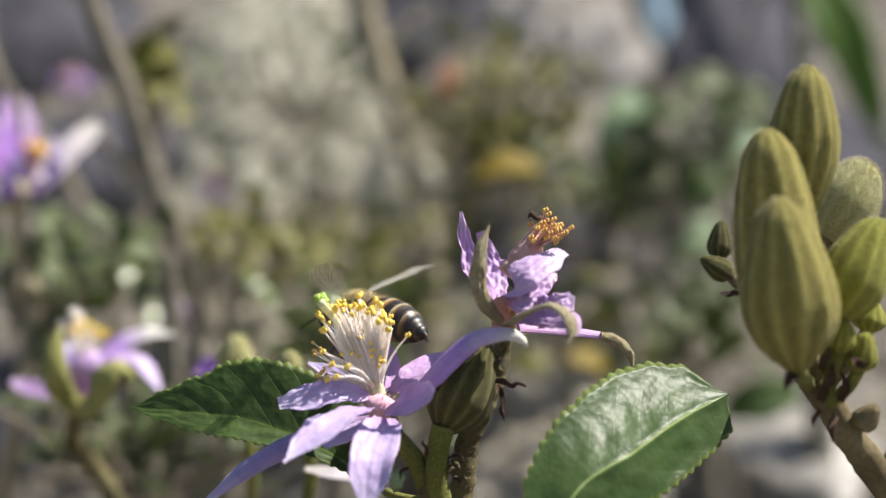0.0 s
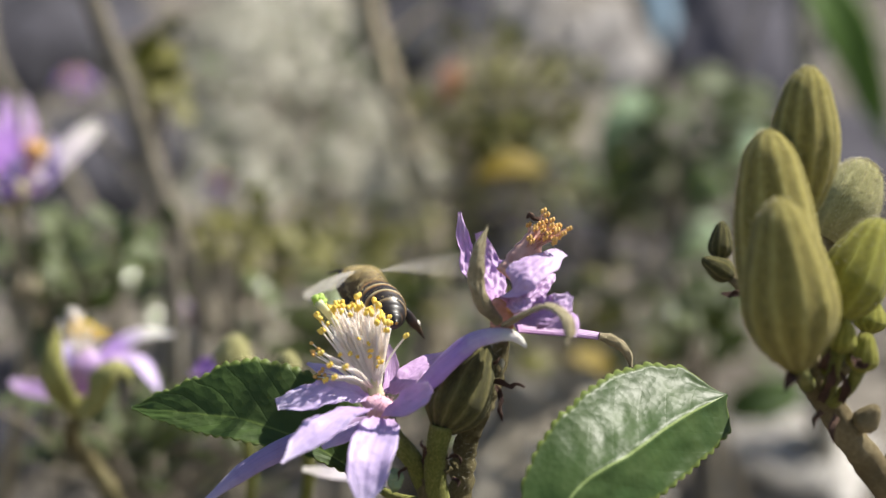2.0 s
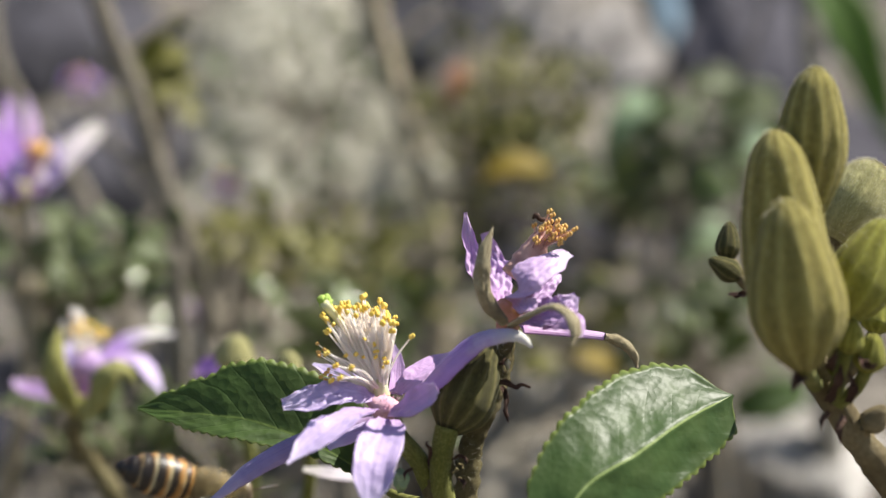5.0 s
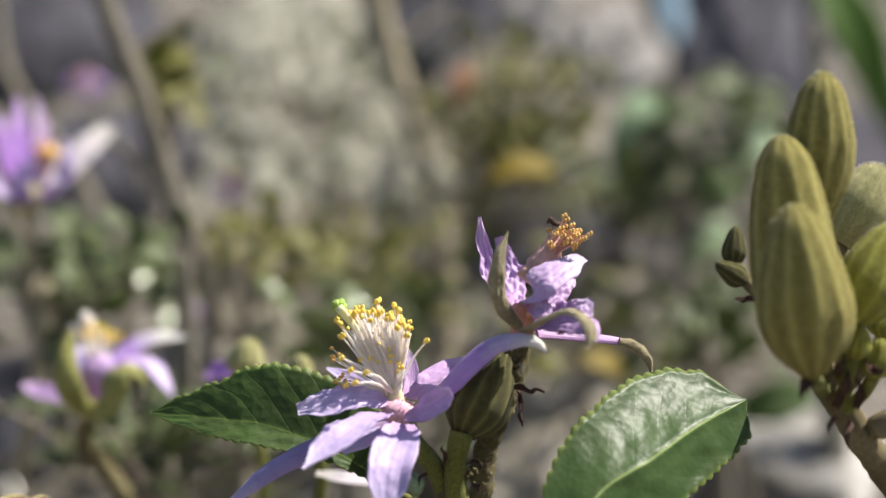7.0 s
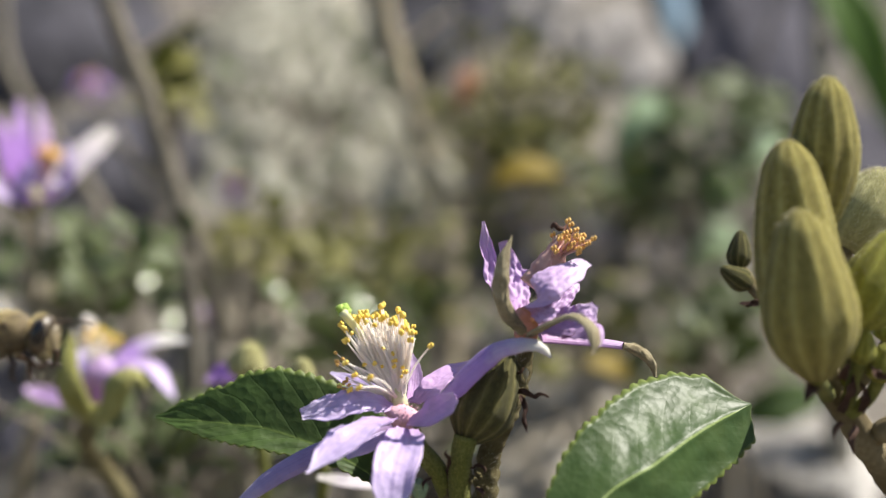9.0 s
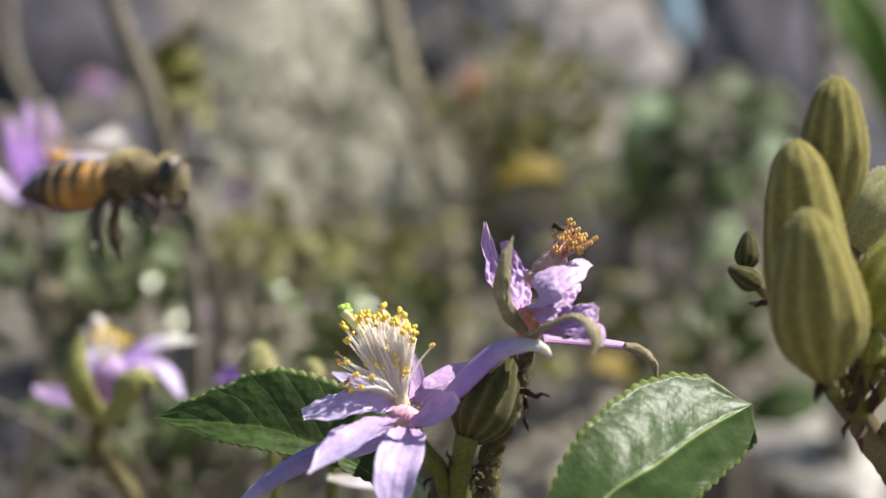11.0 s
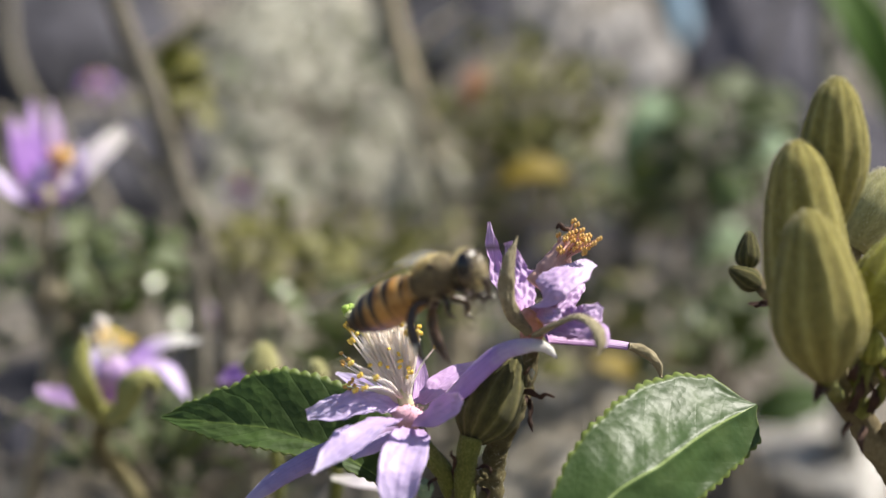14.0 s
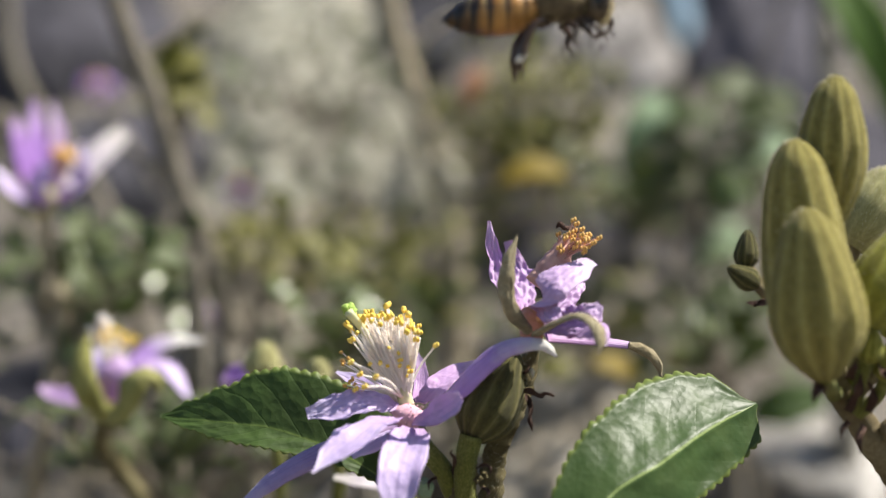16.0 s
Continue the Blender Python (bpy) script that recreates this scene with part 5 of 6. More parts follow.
    for x0, y0, x1, y1, d, w, nn, mat in [
            (1150, 160, 1085, 285, 460, 36, (0.35, -0.6, 0.75), M_LEAF_PALE),
            (1185, 150, 1130, 310, 470, 46, (-0.5, -0.8, 0.2), M_LEAF_DARK),
            (1370, 235, 1265, 300, 450, 40, (0.35, -0.6, 0.75), M_LEAF_PALE),
            (1300, 395, 1205, 470, 470, 46, (0.35, -0.6, 0.75), M_LEAF_PALE),
            (1240, 310, 1080, 335, 480, 40, (0, -0.6, 0.8), M_LEAF_BRIGHT),
            (1330, 330, 1180, 370, 485, 36, (0, -0.6, 0.8), M_LEAF_BRIGHT),
            (985, 300, 865, 305, 400, 36, (0.2, -0.6, 0.8), M_LEAF_YELLOW),
            (1115, 675, 1030, 628, 360, 36, (0.2, -0.6, 0.8), M_LEAF_YELLOW),
            (830, 115, 805, 190, 430, 22, (0.3, -0.7, 0.6), M_LEAF_RUST),
            (1450, 690, 1290, 735, 420, 42, (-0.3, -0.9, 0.1), M_LEAF_DARK),
            (1120, 530, 1000, 505, 470, 34, (0, -0.6, 0.8), M_LEAF_BRIGHT),
            (330, 130, 300, 180, 560, 34, (0.2, -0.6, 0.8), M_LEAF_YELLOW),
            (1400, -120, 1610, 250, 450, 50, (0.05, -0.9, 0.42), M_LEAF_BRIGHT)]:
        d = min(d * 0.78, 372)
        p, q = S(x0, y0, d), S(x1, y1, d * 0.985)
        g = Geo()
        leaf_at(g, p, q - p, Vector(nn).normalized(), (q - p).length, w * d / 3400 / 1000, x0, 14, 9)
        part("leaf", g, mat, ob)
        g = Geo()
        tube(g, [fork.lerp(S(1180, 180, 365), r.uniform(0, 1)), (p + fork) * 0.5 + Vector((0, 0.012, 0)), p], [0.0006, 0.0005, 0.0004], 10, 6)
        part("stalk", g, M_BARK_GREY, ob)
    foot = twig_to_ground(S(380, 640, 335), r)
    ob = thing("flowering_branch", foot, "shrub branch with pink blossoms far out of focus", "shrub branch", "flowering branches of the shrub")
    g = Geo()
    tube(g, [foot, S(380, 640, 335), S(392, 480, 350), S(408, 350, 372)], [0.0014, 0.0012, 0.0009, 0.0008], 24, 8)
    tube(g, [S(392, 480, 350), S(260, 330, 365), S(150, 165, 380)], [0.0009, 0.0008, 0.0006], 14, 7)
    part("stem", g, M_BARK_GREY, ob, "grey woody stem")
    side_flower(ob, S(408, 335, 372), Vector((0.1, -0.7, 0.7)), 0.3, 0.4, 31, 0.3, (M_PETAL_OLD, M_PETAL_OLD))
    side_flower(ob, S(366, 556, 296), Vector((0.3, -0.7, 0.6)), 0.5, 0.30, 35, 0.3, (M_LEAF_WHITE, M_PETAL_OLD))
    side_flower(ob, S(150, 150, 380), Vector((0.1, -0.7, 0.7)), 0.8, 0.38, 33, 0.3, (M_PETAL_VIOLET, M_PETAL_OLD))


background_shrubs()
BRANCH_LEFT, BRANCH_FAR = left_branches()
BRANCH_BUDS = bud_branch()
BRANCH = central_branch()

# ---- the bee ----
def bee_materials():
    k = Nodes("banded_abdomen")
    uv = k.node("SeparateXYZ", Vector=k.coords("UV"))
    u, v = uv.outputs[0], uv.outputs[1]
    n = k.noise(900, 4)
    # v runs from the waist to the tip in six plates; each is amber in front and black behind
    seg = k.math("FRACT", k.math("ADD", k.math("MULTIPLY", v, 6.0), k.math("MULTIPLY", n, 0.06)))
    back = k.math("ADD", k.math("MULTIPLY", k.math("COSINE", k.math("MULTIPLY", k.math("SUBTRACT", u, 0.25), 2 * math.pi)), 0.5), 0.5)
    limit = k.math("SUBTRACT", 1.06, k.math("ADD", k.math("MULTIPLY", v, 0.62), k.math("MULTIPLY", back, k.math("ADD", 0.52, k.math("MULTIPLY", v, 0.40)))))
    black = k.math("MULTIPLY", k.math("SUBTRACT", k.math("ADD", seg, k.math("MULTIPLY", k.math("SUBTRACT", n, 0.5), 0.5)), limit), 2.8)
    black = k.node("Clamp", Value=black).outputs[0]
    rear = k.node("Clamp", Value=k.math("MULTIPLY", k.math("SUBTRACT", v, k.math("ADD", 0.36, k.math("MULTIPLY", back, 0.26))), 4.0)).outputs[0]
    amber = k.ramp(n, (0.3, srgb(142, 97, 42)), (0.7, srgb(196, 145, 74)))
    felt = k.math("MULTIPLY", k.node("Clamp", Value=k.math("MULTIPLY", k.math("SUBTRACT", 0.28, seg), 7.0)).outputs[0], k.node("Clamp", Value=k.math("MULTIPLY", k.math("MULTIPLY", v, 2.8), k.math("POWER", back, 2.6))).outputs[0])
    felt = k.math("MULTIPLY", felt, k.node("Clamp", Value=k.math("MULTIPLY", k.math("SUBTRACT", 0.74, v), 9.0)).outputs[0])
    col = k.mix(felt, amber, srgb(170, 160, 124))
    col = k.mix(black, col, srgb(36, 27, 20))
    col = k.mix(k.math("MULTIPLY", rear, 0.84), col, srgb(24, 19, 15))
    abdomen = k.done(col, 0.42, k.bump(n, 0.4, 0.00008), Specular_IOR_Level=0.5)
    k = Nodes("tawny_fur")
    tone = k.ramp(k.node("NewGeometry").outputs["Random Per Island"], (0.0, srgb(196, 172, 106)), (0.5, srgb(234, 216, 156)), (1.0, srgb(250, 240, 206)))
    fuzz = k.done(tone, 0.8, None, 0.5)
    chitin = plain_material("black_chitin", srgb(44, 36, 27), srgb(96, 80, 58), 900, 0.4)
    leg = plain_material("brown_leg_chitin", srgb(26, 19, 13), srgb(72, 50, 30), 900, 0.3)
    thorax = plain_material("dark_thorax", srgb(66, 55, 38), srgb(112, 96, 66), 900, 0.8)
    eye = plain_material("black_eye", srgb(14, 11, 10), srgb(26, 20, 18), 2500, 0.12)
    pollen = plain_material("pale_pollen", srgb(222, 212, 188), srgb(246, 242, 230), 1500, 0.7)
    k = Nodes("wing_membrane")
    uv = k.node("SeparateXYZ", Vector=k.coords("UV"))
    n = k.noise(700, 3)
    veins = k.math("ABSOLUTE", k.math("SINE", k.math("MULTIPLY", k.math("ADD", uv.outputs[1], k.math("MULTIPLY", n, 0.25)), 15.0)))
    vein = k.ramp(veins, (0.0, (1, 1, 1, 1)), (0.16, (0, 0, 0, 1)))
    k.put(k.bsdf.inputs["Base Color"], k.mix(vein, srgb(206, 198, 182), srgb(48, 36, 26)))
    k.put(k.bsdf.inputs["Roughness"], 0.3)
    k.put(k.bsdf.inputs["Specular IOR Level"], 0.8)
    k.put(k.bsdf.inputs["Alpha"], k.math("ADD", 0.31, k.math("MULTIPLY", vein, 0.48)))
    k.put(k.bsdf.inputs["Normal"], k.bump(k.math("ADD", veins, n), 0.4, 0.0001))
    return abdomen, fuzz, chitin, leg, thorax, eye, pollen, k.mat


def body_shell(geo, stations, sides=28):
    """A body of rings along x: x, centre height, half width, half height (mm)."""
    rows = []
    for x, zc, ry, rz in stations:
        rows.append([Vector((x, ry * math.cos(2 * math.pi * j / sides), zc + rz * math.sin(2 * math.pi * j / sides))) * 0.001 for j in range(sides)])
    b, n = len(geo.verts), len(stations)
    geo.grid(rows, lambda i, j: (j / sides, i / (n - 1)), closed=True)
    geo.cap(b, sides, True)
    geo.cap(b + (n - 1) * sides, sides)
    return geo


def fur(geo, centre, radii, count, length, r, keep=None):
    c = Vector(centre)
    for i in range(count):
        v = rand_dir(r)
        if keep and not keep(v):
            continue
        p = (c + Vector((v.x * radii[0], v.y * radii[1], v.z * radii[2]))) * 0.001
        d = (v + rand_dir(r) * 0.45 + Vector((-0.25, 0, 0))).normalized() * length * r.uniform(0.6, 1.2) * 0.001
        s = d.cross(rand_dir(r)).normalized() * 0.000022
        b = len(geo.verts)
        geo.verts.extend([p - s, p + s, p + d])
        geo.faces.append((b, b + 1, b + 2))
        geo.uvs.append(((0, 0), (1, 0), (0.5, 1)))


def build_bee():
    abdomen, fuzz, chitin, leg, thorax, eye, pollen, membrane = bee_materials()
    bee = new("honey_bee")
    tagged(bee, "brown and amber banded honey bee with clear wings", "bee")
    r = random.Random(3)
    # abdomen: overlapping plates
    st = []
    prof = [(-1.2, 1.1), (-2.0, 1.5), (-3.0, 1.78), (-4.0, 1.86), (-5.0, 1.80), (-5.9, 1.58), (-6.8, 1.18), (-7.6, 0.66), (-8.2, 0.14)]
    for i in range(49):
        f = i / 48
        s = f * (len(prof) - 1)
        a = min(int(s), len(prof) - 2)
        t = s - a
        x = prof[a][0] * (1 - t) + prof[a + 1][0] * t
        w = lerp_list([p[1] for p in prof], f)
        step = 0.04 * ((f * 6) % 1.0) * min(1, w)
        st.append((x, -0.05 - 0.35 * ((x + 1.2) / 7.5) ** 2, w + step, (w + step) * 0.92))
    waist = Vector((-0.0012, 0, 0))
    g = body_shell(Geo(), st)
    g.verts = [v - waist for v in g.verts]
    belly = part("abdomen", g, abdomen, bee, "amber abdomen banded black with pale felt")
    belly.location = waist
    g = Geo()
    body_shell(g, [(2.15, 0.15, 0.7, 0.7), (1.9, 0.2, 1.1, 1.1), (1.2, 0.3, 1.48, 1.45), (0.2, 0.35, 1.64, 1.58), (-0.8, 0.25, 1.52, 1.45), (-1.5, 0.1, 1.2, 1.15), (-2.0, -0.05, 0.6, 0.6)])
    part("thorax", g, thorax, bee, "dark furry thorax")
    g = Geo()
    fur(g, (0.2, 0, 0.3), (1.75, 1.50, 1.44), 6000, 0.46, r, lambda v: v.z > 0.30)
    fur(g, (0.2, 0, 0.3), (1.75, 1.50, 1.44), 1300, 0.40, r, lambda v: v.z <= 0.30)
    fur(g, (-1.6, 0, 0.0), (0.7, 1.3, 1.25), 600, 0.36, r)
    fur(g, (2.95, 0, -0.15), (0.98, 1.55, 1.55), 1500, 0.26, r, lambda v: abs(v.y) < 0.72)
    tagged(part("fur", g, fuzz, bee, "short tawny fur"), kind="stuff")
    g = Geo()
    for x0, w, zc in ((-2.4, 1.68, -0.06), (-3.6, 1.86, -0.08), (-4.8, 1.82, -0.13), (-6.0, 1.58, -0.19)):
        fur(g, (x0, 0, zc), (0.10, w, w * 0.93), 330, 0.22, r, lambda v: v.z > 0.45)
    g.verts = [v - waist for v in g.verts]
    tagged(part("fur", g, plain_material("pale_felt_hair", srgb(168, 150, 108), srgb(206, 192, 150), 700, 0.8), belly, "pale felt bands on the abdomen"), kind="stuff")
    g = Geo()
    turn = Matrix.Rotation(0.35, 3, "Y")
    lump(g, Vector((2.95, 0, -0.2)) * 0.001, 0.00100, 0.0016, 0.0016, turn, 2, 0.05, 14, 18)
    head = part("head", g, chitin, bee, "dark head with a paler face")
    g = Geo()
    lump(g, Vector((3.66, 0, -0.50)) * 0.001, 0.00040, 0.00085, 0.0011, turn, 4, 0.1, 9, 12)
    part("face", g, plain_material("grey_face", srgb(78, 68, 52), srgb(140, 126, 98), 1500, 0.5), head, "pale downy face")
    for s in (1, -1):
        g = Geo()
        lump(g, Vector((3.1, 1.22 * s, 0.0)) * 0.001, 0.00052, 0.00050, 0.00100, turn, 5, 0.03, 12, 14)
        part("eye", g, eye, head, "glossy black compound eye")
        g = Geo()
        a = [Vector(p) * 0.001 for p in ((3.75, 0.35 * s, 0.35), (4.4, 0.75 * s, 0.85), (4.85, 0.95 * s, 0.75), (6.2, 1.5 * s, 0.30))]
        tube(g, a, [0.00009, 0.00008, 0.0001, 0.00008], 16, 7)
        part("antenna", g, chitin, head)
    g = Geo()
    tube(g, [Vector(p) * 0.001 for p in ((3.7, 0, -1.2), (3.8, 0, -1.7), (3.5, 0, -2.3))], [0.00035, 0.00022, 0.00008], 8, 8)
    part("mouthparts", g, leg, head)
    # shiny scales over the wing roots
    for s in (1, -1):
        g = Geo()
        lump(g, Vector((0.7, 1.45 * s, 0.95)) * 0.001, 0.00034, 0.00016, 0.00026, None, 6, 0.1, 8, 10)
        part("wing_scale", g, chitin, bee, "small glossy scale over the wing root")
    # legs: points from the hip to the claw (mm), radii; the hind pair turns at the hip
    hind = []
    for s in (1, -1):
        for pts, radii, pack in [
                (((1.4, 0.8, -1.1), (2.2, 1.3, -1.7), (2.7, 1.2, -2.3), (3.3, 1.0, -2.2), (3.6, 0.9, -2.7)), (0.24, 0.22, 0.2, 0.12, 0.06), False),
                (((0.3, 0.9, -1.3), (0.9, 1.7, -1.9), (0.7, 1.7, -2.7), (1.1, 1.6, -3.3)), (0.26, 0.24, 0.17, 0.06), False),
                (((0.0, 0.0, 0.0), (-0.8, 0.7, -0.2), (-1.3, 0.9, -1.5), (-1.2, 0.9, -2.9), (-1.0, 0.9, -3.7), (-0.7, 0.9, -4.5)), (0.28, 0.30, 0.40, 0.44, 0.22, 0.07), True)]:
            hip = Vector((-0.9, 0.9 * s, -1.2)) * 0.001 if pack else Vector((0, 0, 0))
            lag = 0.3 if s < 0 else 0.0
            g = Geo()
            tube(g, [Vector((x + lag, y * s, z)) * 0.001 for x, y, z in pts], [q * 0.0010 for q in radii], 26, 10, 0.2, 3)
            fur(g, (pts[2][0] + lag, pts[2][1] * s, pts[2][2] - 0.3), (0.36, 0.36, 0.9), 110, 0.26, r)
            limb = part("leg", g, leg, bee, "thick brown hind leg hanging down" if pack else "")
            if pack:
                limb.location = hip
                hind.append((limb, s, hip))
                g = Geo()
                lump(g, Vector((-1.2 + lag, 1.16 * s, -3.1)) * 0.001, 0.00026, 0.00018, 0.00042, None, 3, 0.5, 9, 11)
                part("pollen_grains", g, pollen, limb, "pale pollen on the hind leg")
    wings = []
    for s in (1, -1):
        w = new("forewing", bpy.data.meshes.new("forewing"))
        for name, span, chord, at in (("forewing", 7.9, 1.05, 0.0), ("hindwing", 5.6, 0.7, -0.45)):
            g = Geo()
            pts = [Vector((at, 0.0, 0.0)), Vector((at - 0.2, span * 0.4 * s, 0.12)), Vector((at - 0.9, span * 0.8 * s, 0.1)), Vector((at - 1.4, span * s, 0.0))]
            blade(g, [p * 0.001 for p in pts], [q * chord * 0.001 for q in (0.12, 0.55, 0.85, 1.0, 0.85, 0.12)], Vector((0, 0, 1)), cup=0.15, thick=0.00003, nu=18, nv=9, ruffle=0.12, seed=s + 3)
            me = bpy.data.meshes.new(name)
            me.from_pydata([tuple(v) for v in g.verts], [], g.faces)
            me.uv_layers.new(name="UVMap").data.foreach_set("uv", [c for f in g.uvs for p in f for c in p])
            me.polygons.foreach_set("use_smooth", [True] * len(me.polygons))
            me.materials.append(membrane)
            if name == "forewing":
                w.data = me
                w.parent = bee
                tagged(w, "clear veined forewing")
            else:
                new(name, me).parent = w
        wings.append((w, s))
    return bee, belly, wings, hind


BEE, BELLY, WINGS, HIND_LEGS = build_bee()

SWAY = [(0.0, -0.0040), (0.5, -0.0076), (1.0, -0.0153), (1.5, -0.0155), (2.0, -0.0118), (2.5, 0.0036), (3.0, -0.0008), (3.5, -0.0140), (4.0, -0.0108), (6.5, -0.0054), (7.0, 0.0055), (7.5, -0.0124), (8.0, -0.0210), (8.5, -0.0062), (9.0, -0.0035), (11.5, -0.0175), (12.0, -0.0143), (12.5, -0.0044), (13.0, -0.0075), (13.5, -0.0171), (14.0, -0.0154), (14.5, -0.0130), (15.0, -0.0118), (15.5, -0.0096), (16.0, -0.0075)]
SWAY_BUDS = [(0.0, 0.0156), (0.5, 0.0281), (1.0, 0.0400), (1.5, 0.0267), (2.0, 0.0192), (2.5, 0.0287), (3.0, 0.0328), (3.5, 0.0236), (4.0, 0.0298), (6.5, 0.0168), (7.0, 0.0056), (7.5, 0.0100), (8.0, 0.0230), (8.5, 0.0046), (9.0, 0.0012), (11.5, 0.0255), (12.0, 0.0030), (12.5, 0.0015), (13.0, 0.0215), (13.5, 0.0186), (14.0, 0.0047), (14.5, 0.0145), (15.0, 0.0182), (15.5, 0.0049), (16.0, 0.0049)]
SWAY_LEFT = [(0.0, 0.0346), (0.5, -0.0171), (1.0, -0.0278), (1.5, 0.0002), (2.0, 0.0161), (2.5, 0.0189), (3.0, 0.0102), (3.5, -0.0182), (4.0, -0.0191), (6.5, 0.0088), (7.0, 0.0043), (7.5, 0.0253), (8.0, 0.0253), (8.5, 0.0079), (9.0, -0.0199), (11.5, 0.0218), (12.0, 0.0098), (12.5, 0.0163), (13.0, 0.0207), (13.5, 0.0305), (14.0, 0.0179), (14.5, 0.0156), (15.0, 0.0283), (15.5, 0.0379), (16.0, 0.0399)]
BEE_ROWS = [
    (0, -0.00555, 0.16200, 0.89417, -2.5, 16.0, 135.0, -30),
    (0.5, -0.00548, 0.16200, 0.89415, -2.5, 16.0, 135.0, -30),
    (1, -0.00562, 0.16200, 0.89418, -2.5, 14.0, 135.0, -28),
    (1.25, -0.00586, 0.16200, 0.89456, 0.0, 2.0, 130.0, -12),
    (1.5, -0.00583, 0.16100, 0.89488, 0.0, -5.0, 125.0, -2),
    (2, -0.00497, 0.16000, 0.89616, 0.0, -10.0, 110.0, -6),
    (2.5, -0.00617, 0.15900, 0.89684, 0.0, -12.0, 112.0, -5),
    (2.7, -0.00702, 0.15900, 0.89694, 0.0, -11.0, 108.0, -5),
    (3, -0.00835, 0.15600, 0.89692, 0.0, -8.0, 99.0, -4),
    (3.1, -0.00907, 0.15600, 0.89624, 0.0, 0.0, 89.0, -2),
    (3.2, -0.00917, 0.15700, 0.89586, 0.0, 6.0, 74.0, 0),
    (3.3, -0.00889, 0.15800, 0.89463, 0.0, 12.0, 60.0, 0),
    (3.4, -0.00847, 0.15900, 0.89385, 0.0, 14.0, 51.0, -12),
    (3.5, -0.00842, 0.16000, 0.89356, 0.0, 15.0, 47.0, -12),
    (3.6, -0.00951, 0.16100, 0.89257, 12.0, 13.0, 46.0, -12),
    (3.8, -0.01049, 0.16200, 0.89131, 50.0, 13.0, 44.0, -8),
    (3.9, -0.01169, 0.16300, 0.89060, 90.0, 14.0, 54.0, 0),
    (4, -0.01321, 0.16400, 0.89012, 125.0, 15.0, 64.0, 0),
    (4.1, -0.01344, 0.16500, 0.89000, 145.0, 15.0, 64.0, 0),
    (4.2, -0.01396, 0.16600, 0.89030, 155.0, 16.0, 60.0, 0),
    (4.8, -0.01665, 0.16601, 0.88180, 111.3, 20.6, 46.6, 0),
    (5.15, -0.02120, 0.16300, 0.87800, 62.0, 8.0, 6.0, 0),
    (5.5, -0.02520, 0.15801, 0.87561, 15.6, -5.0, -34.9, 0),
    (6.3, -0.02749, 0.14501, 0.88030, 0.0, -14.2, -31.5, 0),
    (6.5, -0.02916, 0.14500, 0.88000, 0.0, -14.7, -29.7, 0),
    (7, -0.03234, 0.14499, 0.87940, 0.0, -13.9, -31.1, 0),
    (7.5, -0.03342, 0.14297, 0.88157, 0.0, -12.4, -18.0, 0),
    (8, -0.03420, 0.14194, 0.88407, 0.0, -9.5, -14.0, 0),
    (8.5, -0.03318, 0.13793, 0.88911, 0.0, -8.4, -13.0, 0),
    (9, -0.03177, 0.13794, 0.89394, 0.0, -6.7, -13.0, 0),
    (9.2, -0.03091, 0.13793, 0.89537, 0.0, -7.8, -13.0, 0),
    (10.2, -0.02612, 0.13791, 0.90077, -0.0, -10.3, -16.0, 0),
    (11.3, -0.02048, 0.13000, 0.90591, -0.0, -5.0, -13.0, 3),
    (11.5, -0.01944, 0.13100, 0.90600, 0.0, -6.5, -12.0, 3),
    (12, -0.01618, 0.13000, 0.90452, -0.0, -2.1, -9.0, 3),
    (12.5, -0.01317, 0.13794, 0.90182, 0.0, -4.5, -6.0, 3),
    (13, -0.00788, 0.13100, 0.89898, 0.0, -4.8, -11.0, 6),
    (13.5, -0.00370, 0.13600, 0.89723, 0.0, -13.6, -19.0, 3),
    (14, -0.00143, 0.13800, 0.89800, -0.0, -21.4, -28.6, 0),
    (14.5, -0.00050, 0.13800, 0.90114, 0.0, -17.7, -19.3, 0),
    (15, 0.00042, 0.13800, 0.90670, 0.0, -9.3, -5.3, 0),
    (15.5, 0.00316, 0.13801, 0.91232, -0.0, -5.7, 0.3, 0),
    (16, 0.00725, 0.13703, 0.91764, 0.0, -4.7, 0.3, 0),
]
# the wings: seconds, lift and sweep (degrees) and share of the swing at mid stroke of the left and of the right one, swing
WING_ROWS = [
    (0.0, 11, 26, 0, 15, 4, 0, 0), (0.9, 11, 26, 0, 15, 4, 0, 0), (1.0, 10, 28, 0.6, 15, 6, 0.1, 10), (1.5, -6, 30, 0, 15, 25, 1, 34),
    (2.0, -10, 36, 0, 10, 25, 1, 34), (2.5, 0, 40, 0.7, 4, 30, 0.9, 36), (3.0, 34, 50, 0, 4, 35, 1, 34), (3.5, 20, 42, 1, 20, 42, 1, 36),
    (4.2, 22, 42, 1, 22, 42, 1, 36), (11.5, 22, 40, 1, 22, 40, 1, 36), (12.0, 54, 52, 0, 54, 48, 0, 34), (12.5, 20, 40, 1, 20, 40, 1, 36),
    (13.0, 48, 46, 0.1, 46, 44, 0.1, 34), (13.5, 10, 40, 1, -14, 50, 0.3, 30), (14.0, 24, 40, 0.6, -6, 50, 0.3, 30), (14.5, 20, 40, 1, 20, 40, 1, 36), (16.0, 20, 40, 1, 20, 40, 1, 36),
]
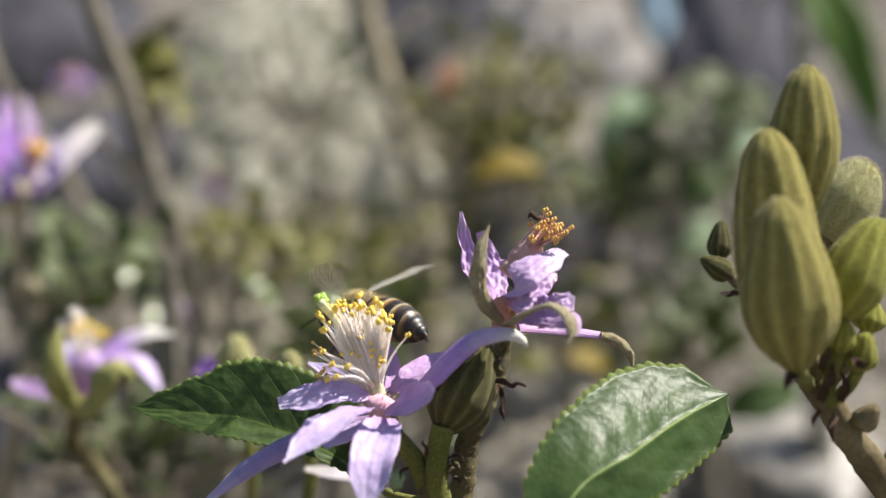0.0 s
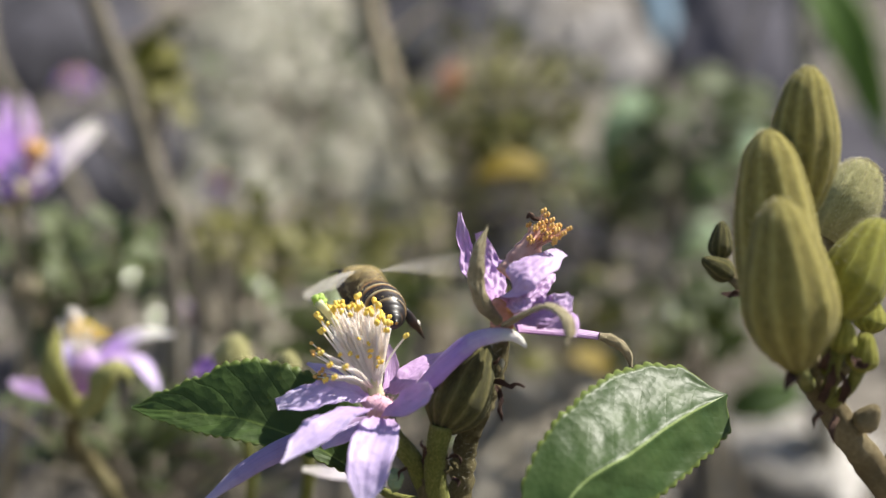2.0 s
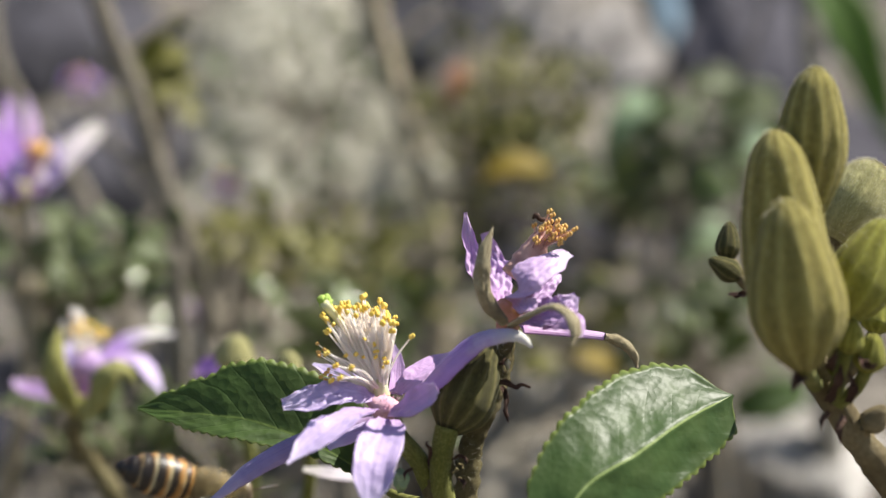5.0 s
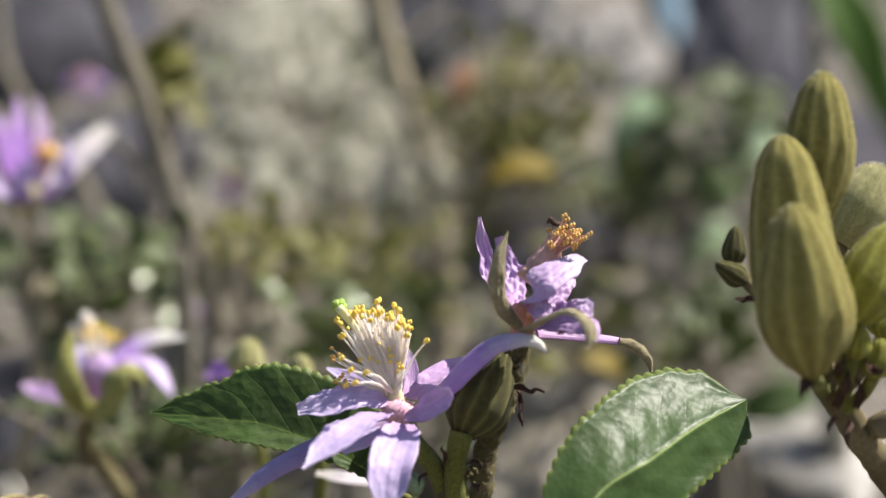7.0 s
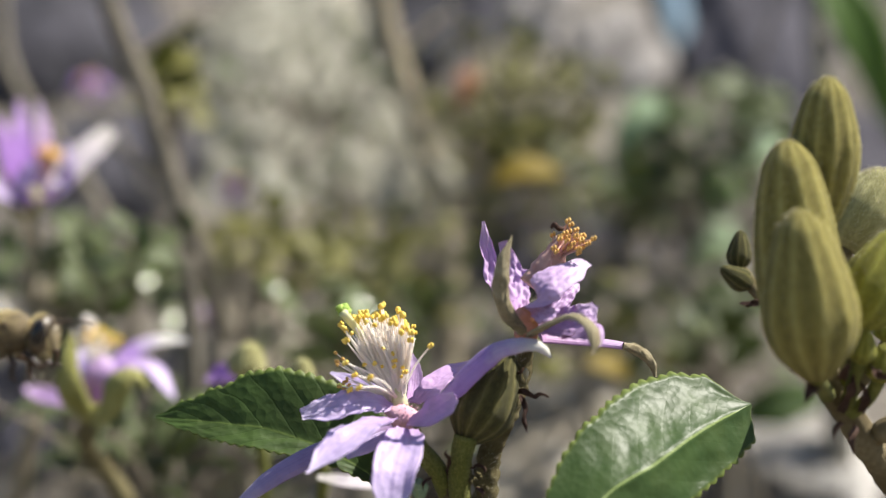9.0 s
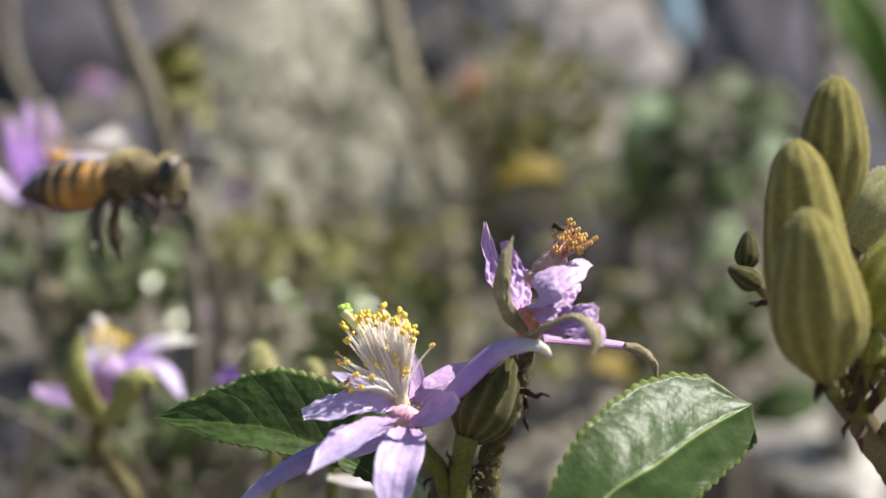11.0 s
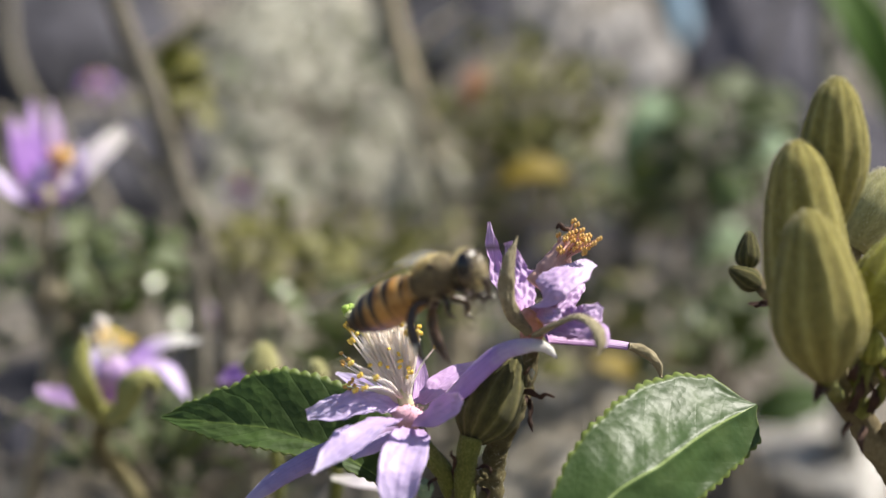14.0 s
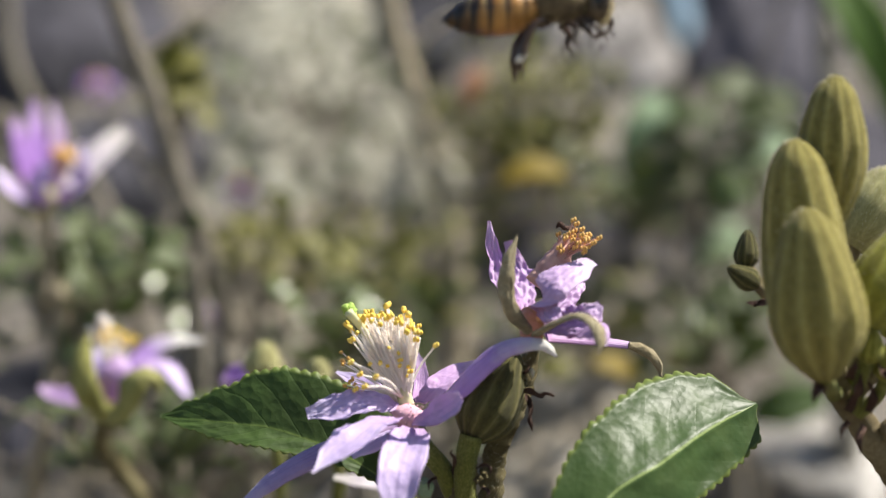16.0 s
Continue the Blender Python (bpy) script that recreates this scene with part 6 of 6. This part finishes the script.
# the hind legs: seconds, spread to the side and reach to the rear (degrees)
LEG_ROWS = [(0.0, 34, 34), (2.4, 38, 30), (2.9, 14, -36), (3.5, 8, -16), (3.8, 10, -36), (4.2, 14, -52), (5.5, 4, 4), (11.3, 2, 6), (12.5, 2, 8), (14.0, 4, 6), (15.0, 4, 20), (16.0, 2, 22)]


def between(rows, t):
    """The values of rows (time first) at the time t."""
    for a, b in zip(rows, rows[1:]):
        if t <= b[0]:
            f = (t - a[0]) / (b[0] - a[0])
            return [p + (q - p) * f for p, q in zip(a[1:], b[1:])]
    return list(rows[-1][1:])


def motions():
    """The branches stir in the wind; the bee feeds, drops away and returns."""
    for ob, rows in ((BRANCH, SWAY), (BRANCH_BUDS, SWAY_BUDS), (BRANCH_LEFT, SWAY_LEFT), (BRANCH_FAR, SWAY_LEFT)):
        b = ob.location.copy()
        walk(ob, [(t, pose(b.x, b.y, b.z, 0, turn, 0)) for t, turn in rows])
    walk(BEE, [(t, pose(x, y, z, rx, ry, rz)) for t, x, y, z, rx, ry, rz, bend in BEE_ROWS])
    walk(BELLY, [(row[0], pose(-0.0012, 0, 0, 0, row[7], 0)) for row in BEE_ROWS])
    for limb, s, hip in HIND_LEGS:
        walk(limb, [(t, pose(hip.x, hip.y, hip.z, spread * (s if s < 0 else 0.3), back, 0)) for t, spread, back in LEG_ROWS])
    for wing, s in WINGS:
        rows = []
        for i in range(481):
            t = i / FPS
            *sides, swing = between(WING_ROWS, t)
            lift, sweep, mid = sides[:3] if s > 0 else sides[3:]
            beat = 2 * math.pi * 10 * t
            lift += swing * (mid * math.sin(beat) - (1 - mid) * (1 - math.cos(beat)) * 0.8)
            twist = (22 if s > 0 else -10) * max(0.0, 1 - swing / 30)
            rows.append((t, pose(0.0004, 0.0011 * s, 0.0016, 0, 0, 0) @ pose(0, 0, 0, lift * s, 0, 0) @ pose(0, 0, 0, 0, 0, sweep * s) @ pose(0, 0, 0, 0, twist, 0)))
        walk(wing, rows)


motions()
